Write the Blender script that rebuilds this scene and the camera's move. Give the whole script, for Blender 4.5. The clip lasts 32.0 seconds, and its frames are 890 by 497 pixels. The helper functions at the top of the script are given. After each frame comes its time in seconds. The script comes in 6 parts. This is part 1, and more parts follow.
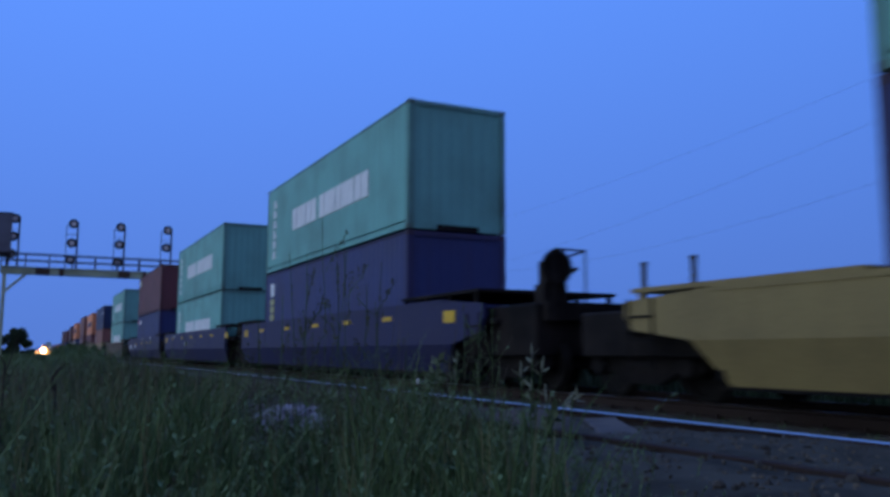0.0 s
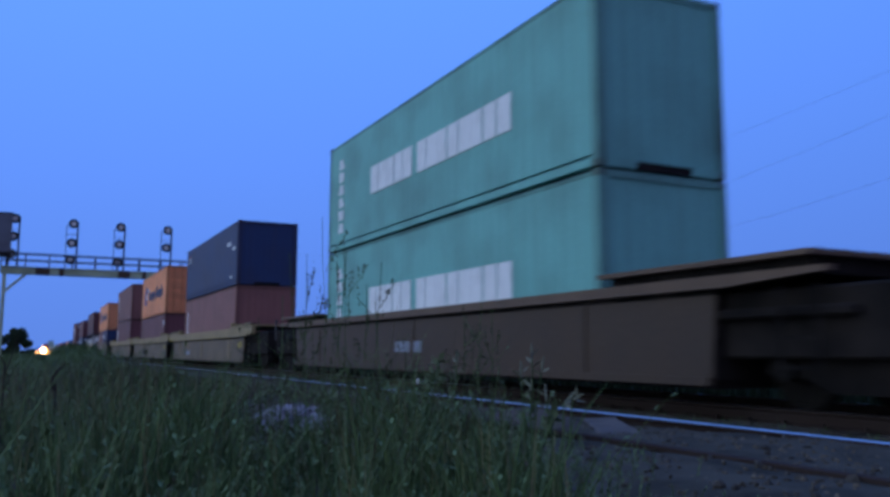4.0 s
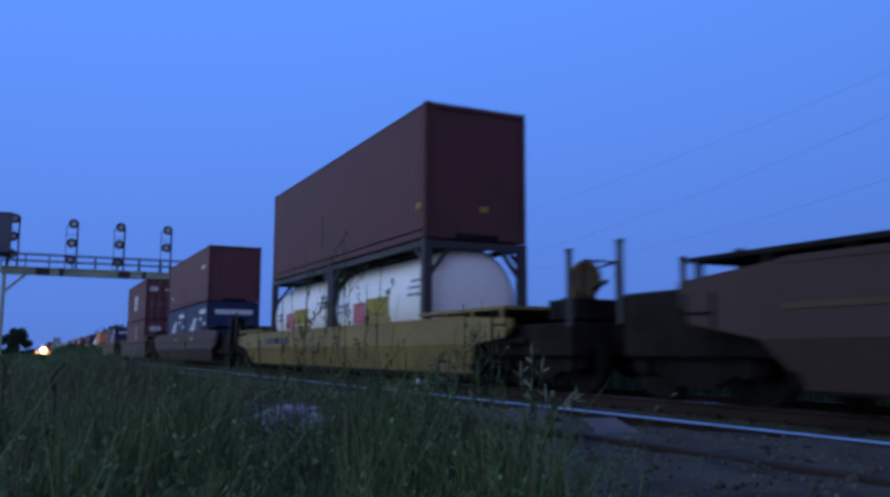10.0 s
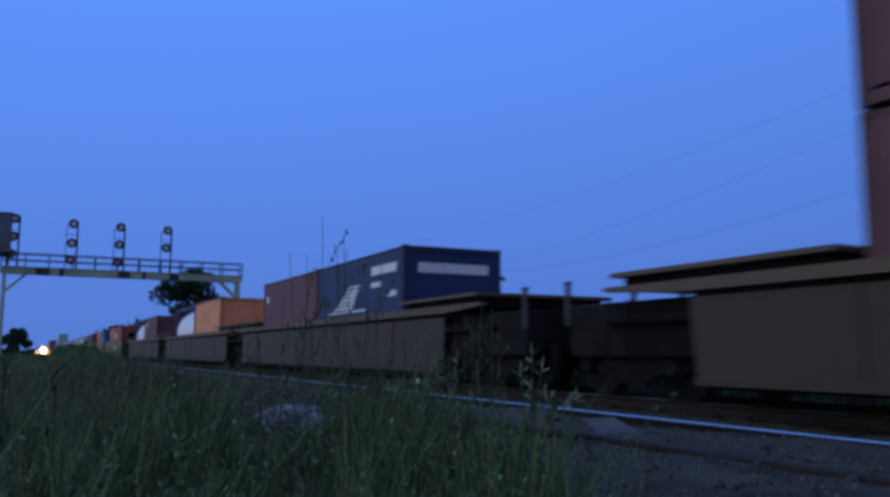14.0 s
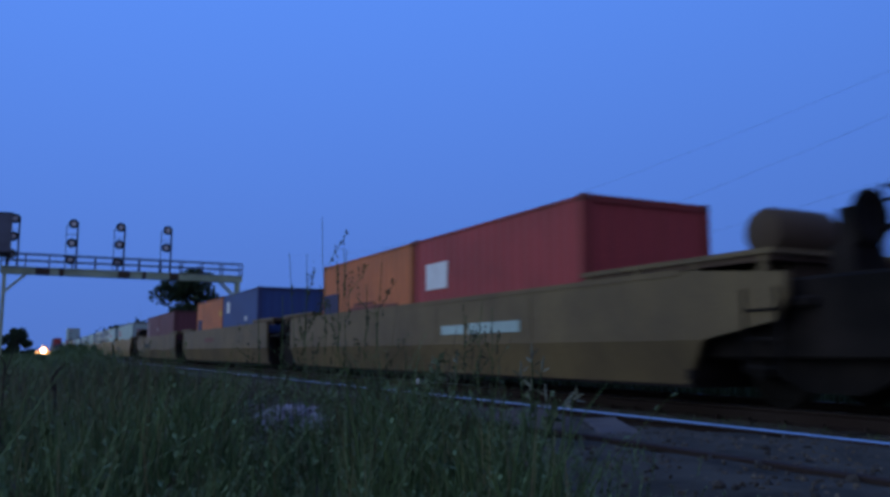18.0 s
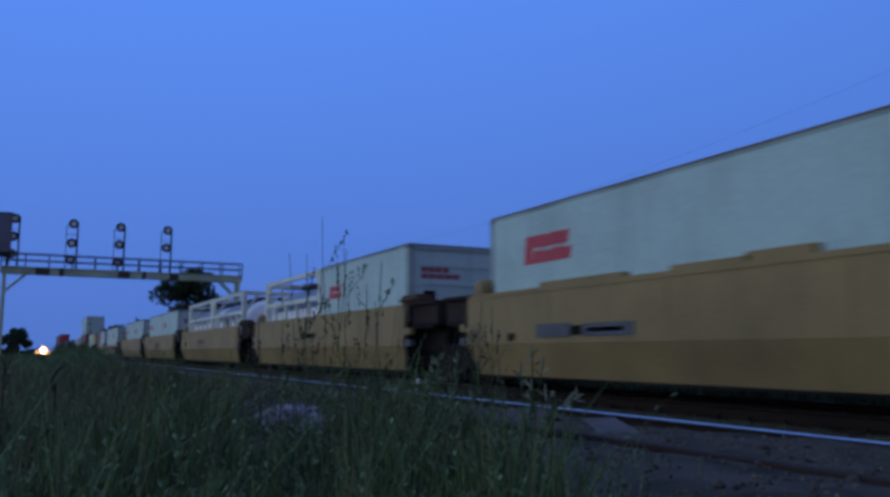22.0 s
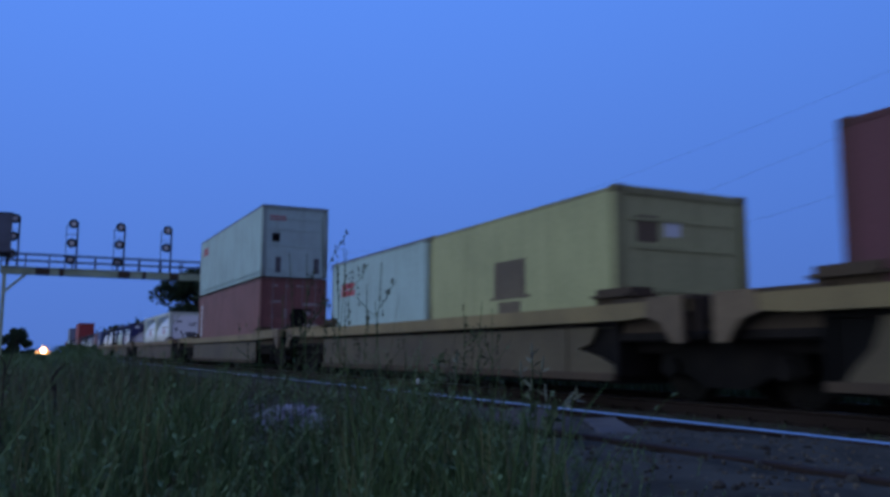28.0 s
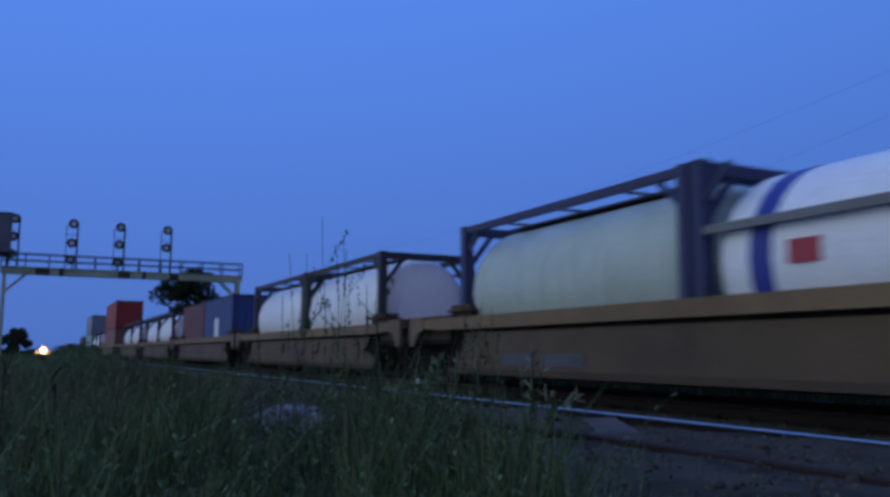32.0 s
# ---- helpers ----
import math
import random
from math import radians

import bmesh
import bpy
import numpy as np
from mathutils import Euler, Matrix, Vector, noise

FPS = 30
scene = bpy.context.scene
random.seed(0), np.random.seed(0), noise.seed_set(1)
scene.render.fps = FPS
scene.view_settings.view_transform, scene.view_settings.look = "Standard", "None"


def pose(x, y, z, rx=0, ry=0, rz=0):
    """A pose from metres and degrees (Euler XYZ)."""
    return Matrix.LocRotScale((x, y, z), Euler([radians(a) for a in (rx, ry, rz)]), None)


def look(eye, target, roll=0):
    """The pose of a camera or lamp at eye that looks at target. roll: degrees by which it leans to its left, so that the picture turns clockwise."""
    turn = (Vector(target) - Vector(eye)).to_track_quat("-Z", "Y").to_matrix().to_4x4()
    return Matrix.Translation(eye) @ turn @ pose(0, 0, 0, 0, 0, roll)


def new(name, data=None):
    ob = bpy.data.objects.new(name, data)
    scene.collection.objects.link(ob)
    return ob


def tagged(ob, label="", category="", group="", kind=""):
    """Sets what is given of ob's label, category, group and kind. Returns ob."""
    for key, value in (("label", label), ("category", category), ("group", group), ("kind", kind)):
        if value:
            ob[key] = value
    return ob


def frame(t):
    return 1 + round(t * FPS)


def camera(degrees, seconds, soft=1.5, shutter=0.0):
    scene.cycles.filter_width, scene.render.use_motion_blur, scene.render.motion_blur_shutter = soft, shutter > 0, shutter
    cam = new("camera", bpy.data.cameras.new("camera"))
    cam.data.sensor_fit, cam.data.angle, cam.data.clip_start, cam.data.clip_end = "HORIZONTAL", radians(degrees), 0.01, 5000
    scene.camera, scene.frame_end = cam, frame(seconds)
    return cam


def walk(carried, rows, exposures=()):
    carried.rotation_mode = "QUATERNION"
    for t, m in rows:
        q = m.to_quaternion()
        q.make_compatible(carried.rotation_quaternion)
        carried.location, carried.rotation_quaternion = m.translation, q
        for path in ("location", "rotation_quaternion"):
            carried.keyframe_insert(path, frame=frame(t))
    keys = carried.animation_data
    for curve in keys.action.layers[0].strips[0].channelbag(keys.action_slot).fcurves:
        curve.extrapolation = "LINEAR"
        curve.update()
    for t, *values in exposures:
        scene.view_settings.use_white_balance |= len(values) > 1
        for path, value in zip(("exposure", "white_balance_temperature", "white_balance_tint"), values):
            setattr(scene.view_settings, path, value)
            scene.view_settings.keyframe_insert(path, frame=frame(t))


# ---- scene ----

# camera: stands still beside the line, looking along and a little up
EYE = Vector((0.0, -8.349, 0.60))
YAW, PITCH = 1.11362, 0.12489
AIM = EYE + 10 * Vector((-math.sin(YAW) * math.cos(PITCH), math.cos(YAW) * math.cos(PITCH), math.sin(PITCH)))
cam = camera(56.20, 32.0, soft=3.4, shutter=0.3)
STILL = look(EYE, AIM, 0.1965)
walk(cam, [(0.0, STILL), (32.0, STILL)],
     exposures=[(0.0, 0.2), (1.0, 0.55), (2.0, 0.5), (3.0, 0.52), (3.5, 0.45), (5.5, 0.5), (6.0, 0.58), (6.45, 0.46), (7.0, 0.60), (7.5, 0.5), (8.0, 0.65), (9.0, 0.3),
                (10.0, 0.25), (11.0, 0.35), (12.0, 0.40), (13.0, 0.28), (13.5, 0.42), (14.0, 0.15), (14.5, 0.05), (17.0, 0.03), (19.0, 0.02), (24.0, 0.0), (28.0, 0.04), (29.0, 0.22), (29.5, 0.36),
                (30.0, 0.05), (31.0, -0.15), (32.0, -0.1)])

# dusk sky: deep blue away from the sunset, paler and warmer behind the camera where the sun has gone down
world = bpy.data.worlds.new("dusk")
world.use_nodes = True
scene.world = world
wn, wl = world.node_tree.nodes, world.node_tree.links


def world_node(kind, **values):
    nd = wn.new(kind)
    for key, value in values.items():
        nd.inputs[key.replace("_", " ")].default_value = value
    return nd


ray = wn.new("ShaderNodeTexCoord")
parts = wn.new("ShaderNodeSeparateXYZ")
wl.new(ray.outputs["Generated"], parts.inputs[0])
climb = world_node("ShaderNodeMapRange", From_Min=0.0, From_Max=0.55)
wl.new(parts.outputs["Z"], climb.inputs["Value"])
dome = wn.new("ShaderNodeMix")
dome.data_type = "RGBA"
dome.inputs["A"].default_value, dome.inputs["B"].default_value = (0.078, 0.170, 0.54, 1), (0.104, 0.285, 0.97, 1)
wl.new(climb.outputs[0], dome.inputs["Factor"])
west = wn.new("ShaderNodeVectorMath")
west.operation = "DOT_PRODUCT"
west.inputs[1].default_value = (-0.2, -0.98, 0.0)
wl.new(ray.outputs["Generated"], west.inputs[0])
glow = world_node("ShaderNodeMapRange", From_Min=0.27, From_Max=0.92)
glow.interpolation_type = "SMOOTHSTEP"
wl.new(west.outputs["Value"], glow.inputs["Value"])
dusk = wn.new("ShaderNodeMix")
dusk.data_type = "RGBA"
dusk.inputs["B"].default_value = (0.69, 0.83, 1.06, 1)
wl.new(glow.outputs[0], dusk.inputs["Factor"])
wl.new(dome.outputs["Result"], dusk.inputs["A"])
east = wn.new("ShaderNodeVectorMath")
east.operation = "DOT_PRODUCT"
east.inputs[1].default_value = (0.95, 0.3, 0.0)
wl.new(ray.outputs["Generated"], east.inputs[0])
fade = world_node("ShaderNodeMapRange", From_Min=-0.2, From_Max=0.8, To_Min=0.0, To_Max=1.0)
fade.interpolation_type = "SMOOTHSTEP"
wl.new(east.outputs["Value"], fade.inputs["Value"])
night = wn.new("ShaderNodeMix")
night.data_type = "RGBA"
night.inputs["B"].default_value = (0.17, 0.19, 0.38, 1)
wl.new(fade.outputs[0], night.inputs["Factor"])
wl.new(dusk.outputs["Result"], night.inputs["A"])
wl.new(night.outputs["Result"], wn["Background"].inputs[0])
drift = world_node("ShaderNodeMapRange", From_Min=-0.98, From_Max=-0.28, To_Min=1.07, To_Max=0.93)
wl.new(east.outputs["Value"], drift.inputs["Value"])
wl.new(drift.outputs[0], wn["Background"].inputs[1])

# ---------------------------------------------------------------- materials
MATS = {}


def material(name, colour, rough=0.6, metal=0.0, dirt=0.35, dirt_colour=(0.05, 0.04, 0.035), streak=0.0,
             scale=1.2, bump=0.15, bump_scale=40.0, vary=0.0, emit=0.0):
    """A procedural surface: base colour, stains at a large scale, grain at a small one, streaks that run down."""
    if name in MATS:
        return MATS[name]
    m = bpy.data.materials.new(name)
    m.use_nodes = True
    n, l = m.node_tree.nodes, m.node_tree.links
    b = n["Principled BSDF"]
    b.inputs["Roughness"].default_value, b.inputs["Metallic"].default_value = rough, metal
    b.inputs["Specular IOR Level"].default_value = 0.12 if rough > 0.65 else 0.16
    co = n.new("ShaderNodeTexCoord")
    big = n.new("ShaderNodeTexNoise")
    big.inputs["Scale"].default_value, big.inputs["Detail"].default_value = scale, 6
    l.new(co.outputs["Object"], big.inputs["Vector"])
    ramp = n.new("ShaderNodeValToRGB")
    ramp.color_ramp.elements[0].position, ramp.color_ramp.elements[1].position = 0.42, 0.72
    ramp.color_ramp.elements[0].color, ramp.color_ramp.elements[1].color = (0, 0, 0, 1), (dirt, dirt, dirt, 1)
    l.new(big.outputs["Fac"], ramp.inputs[0])
    base = n.new("ShaderNodeMix")
    base.data_type = "RGBA"
    base.inputs["A"].default_value, base.inputs["B"].default_value = (*colour, 1), (*dirt_colour, 1)
    l.new(ramp.outputs[0], base.inputs["Factor"])
    out = base.outputs["Result"]
    if streak:
        mp = n.new("ShaderNodeMapping")
        mp.inputs["Scale"].default_value = (5, 5, 0.35)
        l.new(co.outputs["Object"], mp.inputs[0])
        st = n.new("ShaderNodeTexNoise")
        st.inputs["Scale"].default_value, st.inputs["Detail"].default_value = 1.0, 4
        l.new(mp.outputs[0], st.inputs["Vector"])
        sr = n.new("ShaderNodeValToRGB")
        sr.color_ramp.elements[0].position, sr.color_ramp.elements[1].position = 0.5, 0.75
        sr.color_ramp.elements[0].color, sr.color_ramp.elements[1].color = (0, 0, 0, 1), (streak, streak, streak, 1)
        l.new(st.outputs["Fac"], sr.inputs[0])
        mx = n.new("ShaderNodeMix")
        mx.data_type = "RGBA"
        mx.inputs["B"].default_value = (*[0.5 * c + 0.5 * d for c, d in zip(colour, (0.09, 0.05, 0.03))], 1)
        l.new(sr.outputs[0], mx.inputs["Factor"])
        l.new(out, mx.inputs["A"])
        out = mx.outputs["Result"]
    fine = n.new("ShaderNodeTexNoise")
    fine.inputs["Scale"].default_value, fine.inputs["Detail"].default_value = bump_scale, 4
    l.new(co.outputs["Object"], fine.inputs["Vector"])
    hs = n.new("ShaderNodeHueSaturation")
    l.new(out, hs.inputs["Color"])
    mr = n.new("ShaderNodeMapRange")
    mr.inputs["To Min"].default_value, mr.inputs["To Max"].default_value = 0.78, 1.22
    l.new(fine.outputs["Fac"], mr.inputs["Value"])
    if vary:
        info = n.new("ShaderNodeObjectInfo")
        geo = n.new("ShaderNodeNewGeometry")
        add = n.new("ShaderNodeMath")
        add.operation = "ADD"
        l.new(info.outputs["Random"], add.inputs[0])
        l.new(geo.outputs["Random Per Island"], add.inputs[1])
        fr = n.new("ShaderNodeMath")
        fr.operation = "FRACT"
        l.new(add.outputs[0], fr.inputs[0])
        vr = n.new("ShaderNodeMapRange")
        vr.inputs["To Min"].default_value, vr.inputs["To Max"].default_value = 1 - vary, 1 + vary
        l.new(fr.outputs[0], vr.inputs["Value"])
        mu = n.new("ShaderNodeMath")
        mu.operation = "MULTIPLY"
        l.new(mr.outputs[0], mu.inputs[0])
        l.new(vr.outputs[0], mu.inputs[1])
        l.new(mu.outputs[0], hs.inputs["Value"])
    else:
        l.new(mr.outputs[0], hs.inputs["Value"])
    l.new(hs.outputs[0], b.inputs["Base Color"])
    if bump:
        bp = n.new("ShaderNodeBump")
        bp.inputs["Strength"].default_value, bp.inputs["Distance"].default_value = bump, 0.01
        l.new(fine.outputs["Fac"], bp.inputs["Height"])
        l.new(bp.outputs[0], b.inputs["Normal"])
    if emit:
        b.inputs["Emission Color"].default_value = (*colour, 1)
        b.inputs["Emission Strength"].default_value = emit
    MATS[name] = m
    return m


COLOUR = {}


def paint(name, colour, dirt=0.35, streak=0.25, rough=0.55):
    COLOUR[name] = colour
    return material(name, colour, rough=rough, dirt=dirt, streak=streak, scale=0.7, bump=0.08, bump_scale=25)


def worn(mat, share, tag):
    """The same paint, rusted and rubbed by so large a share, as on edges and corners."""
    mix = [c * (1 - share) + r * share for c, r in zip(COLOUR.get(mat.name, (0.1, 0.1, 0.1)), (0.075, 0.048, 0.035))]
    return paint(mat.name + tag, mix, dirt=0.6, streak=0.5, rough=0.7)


GREEN = paint("container_green", (0.180, 0.485, 0.440))
NAVY = paint("container_navy", (0.04, 0.058, 0.172))
BLUE = paint("container_blue", (0.054, 0.102, 0.270))
DEEPBLUE = paint("container_deep_blue", (0.030, 0.056, 0.143))
MAROON = paint("container_maroon", (0.165, 0.068, 0.079))
DARKMAROON = paint("container_dark_maroon", (0.125, 0.050, 0.056))
BROWN = paint("container_brown", (0.262, 0.118, 0.108))
RED = paint("container_red", (0.40, 0.07, 0.07))
ORANGE = paint("container_orange", (0.86, 0.335, 0.155), dirt=0.25, streak=0.25)
ORANGEBROWN = paint("container_orange_brown", (0.60, 0.195, 0.072), dirt=0.45, streak=0.4)
WHITE = paint("container_white", (0.45, 0.61, 0.575), dirt=0.2, streak=0.25)
CREAM = paint("container_cream", (0.47, 0.47, 0.23), dirt=0.25, streak=0.3)
CREAMFRAME = paint("cream_frame", (0.68, 0.73, 0.62), dirt=0.25, streak=0.3)
DARKFRAME = paint("dark_frame", (0.06, 0.06, 0.075))
BLUEFRAME = paint("blue_frame", (0.06, 0.07, 0.15))
TANKWHITE = paint("tank_white", (0.93, 0.95, 0.955), dirt=0.06, streak=0.12, rough=0.4)
TANKGREY = paint("tank_grey", (0.23, 0.27, 0.34), dirt=0.2, streak=0.2, rough=0.4)
TANKGREEN = paint("tank_pale_green", (0.58, 0.66, 0.56), dirt=0.2, streak=0.3, rough=0.4)
CAR_NAVY = paint("car_navy", (0.022, 0.027, 0.090), dirt=0.25, streak=0.25)
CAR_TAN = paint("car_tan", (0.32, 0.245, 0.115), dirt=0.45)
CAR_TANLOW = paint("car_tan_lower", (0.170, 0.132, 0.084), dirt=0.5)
CAR_TANPOST = paint("car_tan_post", (0.29, 0.225, 0.125), dirt=0.4)
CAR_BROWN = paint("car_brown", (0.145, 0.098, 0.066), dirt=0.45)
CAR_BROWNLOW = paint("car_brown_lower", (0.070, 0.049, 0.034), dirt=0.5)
CAR_YELLOW = paint("car_yellow", (0.315, 0.228, 0.098), dirt=0.4)
CAR_DUSTY = paint("car_dusty_yellow", (0.19, 0.142, 0.070), dirt=0.5)
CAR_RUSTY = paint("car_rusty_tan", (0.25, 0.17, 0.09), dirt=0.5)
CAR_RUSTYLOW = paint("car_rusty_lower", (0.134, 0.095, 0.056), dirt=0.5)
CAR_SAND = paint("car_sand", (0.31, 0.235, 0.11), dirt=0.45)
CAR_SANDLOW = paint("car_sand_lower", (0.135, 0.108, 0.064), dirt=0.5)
CAR_MUSTARD = paint("car_mustard", (0.29, 0.225, 0.09), dirt=0.35)
CAR_OLIVE = paint("car_olive", (0.28, 0.215, 0.08), dirt=0.4)
CAR_MAROON = paint("car_maroon", (0.068, 0.045, 0.045), dirt=0.5)
DULL = material("dull_grey_panel", (0.12, 0.125, 0.14), rough=0.7, dirt=0.4, scale=3, bump=0)
LOCKROD = material("lock_rod_zinc", (0.30, 0.24, 0.23), rough=0.55, metal=0.2, dirt=0.3)
# near black: the shade under and between the cars is in these colours
SHADEDGRIME = material("shaded_underframe_grime", (0.008, 0.007, 0.0065), rough=0.85, dirt=0.5, bump=0.3)
STEEL = material("shaded_wheel_steel", (0.010, 0.009, 0.008), rough=0.7, metal=0.2, dirt=0.4)
RUST = material("rusty_fitting", (0.10, 0.072, 0.048), rough=0.85, dirt=0.5, bump=0.3)
JOINTRUST = material("dark_rust", (0.115, 0.078, 0.054), rough=0.85, dirt=0.5, bump=0.3)
DECKRUST = material("deck_dark_rust", (0.036, 0.027, 0.024), rough=0.9, dirt=0.5, bump=0.3)
ENDRUST = paint("rust_stained_tan", (0.235, 0.168, 0.10), dirt=0.6, streak=0.5)
TOPRAIL = paint("dark_top_rail", (0.17, 0.145, 0.13))
POST = material("galvanised_post", (0.20, 0.21, 0.22), rough=0.5, metal=0.3, dirt=0.2)
GRABPOST = material("dark_grab_post", (0.055, 0.055, 0.06), rough=0.6, dirt=0.3)
BLACK = material("opening_black", (0.012, 0.012, 0.013), rough=0.8, dirt=0.2)
MARKWHITE = material("marking_white", (0.80, 0.85, 0.86), rough=0.6, dirt=0.15, scale=3, bump=0)
MARKFADED = material("marking_faded", (0.40, 0.35, 0.34), rough=0.7, dirt=0.5, scale=4, bump=0)
MARKBLUE = material("marking_blue", (0.05, 0.055, 0.12), rough=0.6, dirt=0.2, scale=3, bump=0)
MARKLOGO = material("marking_logo_blue", (0.085, 0.11, 0.30), rough=0.6, dirt=0.2, scale=3, bump=0)
MARKRED = material("marking_red", (0.52, 0.085, 0.105), rough=0.6, dirt=0.2, scale=3, bump=0)
ENDRED = material("marking_faded_red", (0.36, 0.10, 0.13), rough=0.7, dirt=0.6, scale=5, bump=0)
MARKYELLOW = material("marking_yellow", (0.75, 0.48, 0.04), rough=0.5, dirt=0.2, scale=3, bump=0)
PLACARD = material("placard_ochre", (0.36, 0.29, 0.06), rough=0.6, dirt=0.3, scale=3, bump=0)
PLACARDBROWN = material("placard_red_brown", (0.20, 0.075, 0.06), rough=0.6, dirt=0.3, scale=3, bump=0)
PLACARDRED = material("placard_faded_red", (0.50, 0.16, 0.20), rough=0.6, dirt=0.3, scale=3, bump=0)
ENDBLUE = material("end_plate_blue", (0.06, 0.065, 0.17), rough=0.5, dirt=0.4, scale=3, bump=0)
BANDBLUE = material("band_blue", (0.05, 0.075, 0.36), rough=0.5, dirt=0.2, scale=3, bump=0)
RAILTOP = material("rail_polished", (0.55, 0.56, 0.58), rough=0.28, metal=1.0, dirt=0.2, bump=0.05)
RAILSIDE = material("rail_rust", (0.036, 0.025, 0.021), rough=0.85, dirt=0.4)
TIE = material("tie_wood", (0.07, 0.06, 0.05), rough=0.9, dirt=0.5, scale=4, bump=0.4, vary=0.3)
STONE = material("ballast_stone", (0.105, 0.092, 0.07), rough=0.9, dirt=0.4, scale=6, bump=0.3, vary=0.45)
DARKSTONE = material("dark_stone", (0.06, 0.055, 0.045), rough=0.95, dirt=0.4, scale=6, bump=0.4, vary=0.5)
PALESTONE = material("pale_stone", (0.26, 0.26, 0.30), rough=0.9, dirt=0.3, scale=6, bump=0.3, vary=0.3)
BED = material("silted_ballast", (0.075, 0.069, 0.053), rough=0.95, dirt=0.9, dirt_colour=(0.022, 0.021, 0.016), scale=2.8, bump=0.8, bump_scale=60)
GROUND = material("ground_soil", (0.07, 0.065, 0.05), rough=0.95, dirt=0.5, dirt_colour=(0.05, 0.06, 0.03), scale=0.8, bump=0.5)
FINES = material("pale_fines", (0.088, 0.075, 0.062), rough=0.95, dirt=0.4, scale=5, bump=0.6, bump_scale=80)
BOARD = material("weathered_board", (0.115, 0.105, 0.10), rough=0.9, dirt=0.4, scale=5, bump=0.5, bump_scale=30)
GRASS = material("grass_blade", (0.070, 0.124, 0.046), rough=0.7, dirt=0.3, dirt_colour=(0.10, 0.10, 0.05), scale=0.6, bump=0, vary=0.45)
DRYGRASS = material("grass_dry", (0.19, 0.18, 0.09), rough=0.8, dirt=0.3, scale=0.6, bump=0, vary=0.3)
LEAF = material("leaf_dark", (0.035, 0.06, 0.028), rough=0.7, dirt=0.3, scale=1, bump=0, vary=0.4)
SPIKE = material("flower_pale", (0.20, 0.225, 0.165), rough=0.8, dirt=0.3, scale=6, bump=0.3, bump_scale=120)
PALELEAF = material("leaf_pale", (0.12, 0.16, 0.085), rough=0.7, dirt=0.2, scale=4, bump=0, vary=0.3)
BROWNWEED = material("weed_brown", (0.090, 0.085, 0.062), rough=0.8, dirt=0.3, scale=1, bump=0, vary=0.4)
WEEDLEAF = material("weed_leaf", (0.12, 0.185, 0.08), rough=0.7, dirt=0.3, scale=1, bump=0, vary=0.45)
STALKBUD = material("stalk_seed_head", (0.066, 0.076, 0.048), rough=0.8, dirt=0.3, scale=1, bump=0, vary=0.4)
BARK = material("bark", (0.05, 0.042, 0.035), rough=0.95, dirt=0.4, scale=4, bump=0.5)
BRIDGERAIL = material("bridge_rail_blue_grey", (0.065, 0.08, 0.115), rough=0.6, dirt=0.3)
GANTRY = paint("gantry_aluminium", (0.52, 0.63, 0.42), dirt=0.4)
SIGNAL = material("signal_black", (0.014, 0.014, 0.016), rough=0.6, dirt=0.3)
LENS = material("signal_lens", (0.85, 0.86, 0.84), rough=0.3, dirt=0.2)
CASE = paint("relay_case_grey", (0.16, 0.18, 0.22))
WIRE = material("wire_dark", (0.03, 0.03, 0.035), rough=0.6, dirt=0.2, bump=0)
LAMPGLOW = material("lamp_glow", (1.0, 0.78, 0.50), emit=40.0, dirt=0.0, bump=0)
REDGLOW = material("red_lamp_glow", (1.0, 0.42, 0.13), emit=2.5, dirt=0.0, bump=0)


# ---------------------------------------------------------------- mesh helpers
def box(bm, x0, x1, y0, y1, z0, z1):
    v = [bm.verts.new(p) for p in ((x0, y0, z0), (x1, y0, z0), (x1, y1, z0), (x0, y1, z0),
                                   (x0, y0, z1), (x1, y0, z1), (x1, y1, z1), (x0, y1, z1))]
    for f in ((3, 2, 1, 0), (4, 5, 6, 7), (0, 1, 5, 4), (1, 2, 6, 5), (2, 3, 7, 6), (3, 0, 4, 7)):
        bm.faces.new([v[i] for i in f])
    return v


def bar(bm, a, b, w, h=None):
    """A straight bar of section w x h from a to b."""
    a, b, h = Vector(a), Vector(b), h or w
    d = (b - a).normalized()
    side = d.cross(Vector((0, 0, 1)))
    side = Vector((0, 1, 0)) if side.length < 1e-4 else side.normalized()
    up = side.cross(d)
    v = [bm.verts.new(p + side * (sx * w / 2) + up * (sz * h / 2)) for p in (a, b) for sx, sz in ((-1, -1), (1, -1), (1, 1), (-1, 1))]
    for f in ((0, 1, 2, 3), (7, 6, 5, 4), (0, 4, 5, 1), (1, 5, 6, 2), (2, 6, 7, 3), (3, 7, 4, 0)):
        bm.faces.new([v[i] for i in f])


def lathe(bm, rings, segs=16, axis="x"):
    """Rings of (position on the axis, radius), closed at both ends."""
    loops = []
    for p, r in rings:
        lp = []
        for i in range(segs):
            a = 2 * math.pi * i / segs
            c, s = r * math.cos(a), r * math.sin(a)
            lp.append(bm.verts.new({"x": (p, c, s), "y": (c, p, s), "z": (c, s, p)}[axis]))
        loops.append(lp)
    for A, B in zip(loops, loops[1:]):
        for i in range(segs):
            j = (i + 1) % segs
            bm.faces.new((A[i], A[j], B[j], B[i]))
    bm.faces.new(loops[0][::-1])
    bm.faces.new(loops[-1])


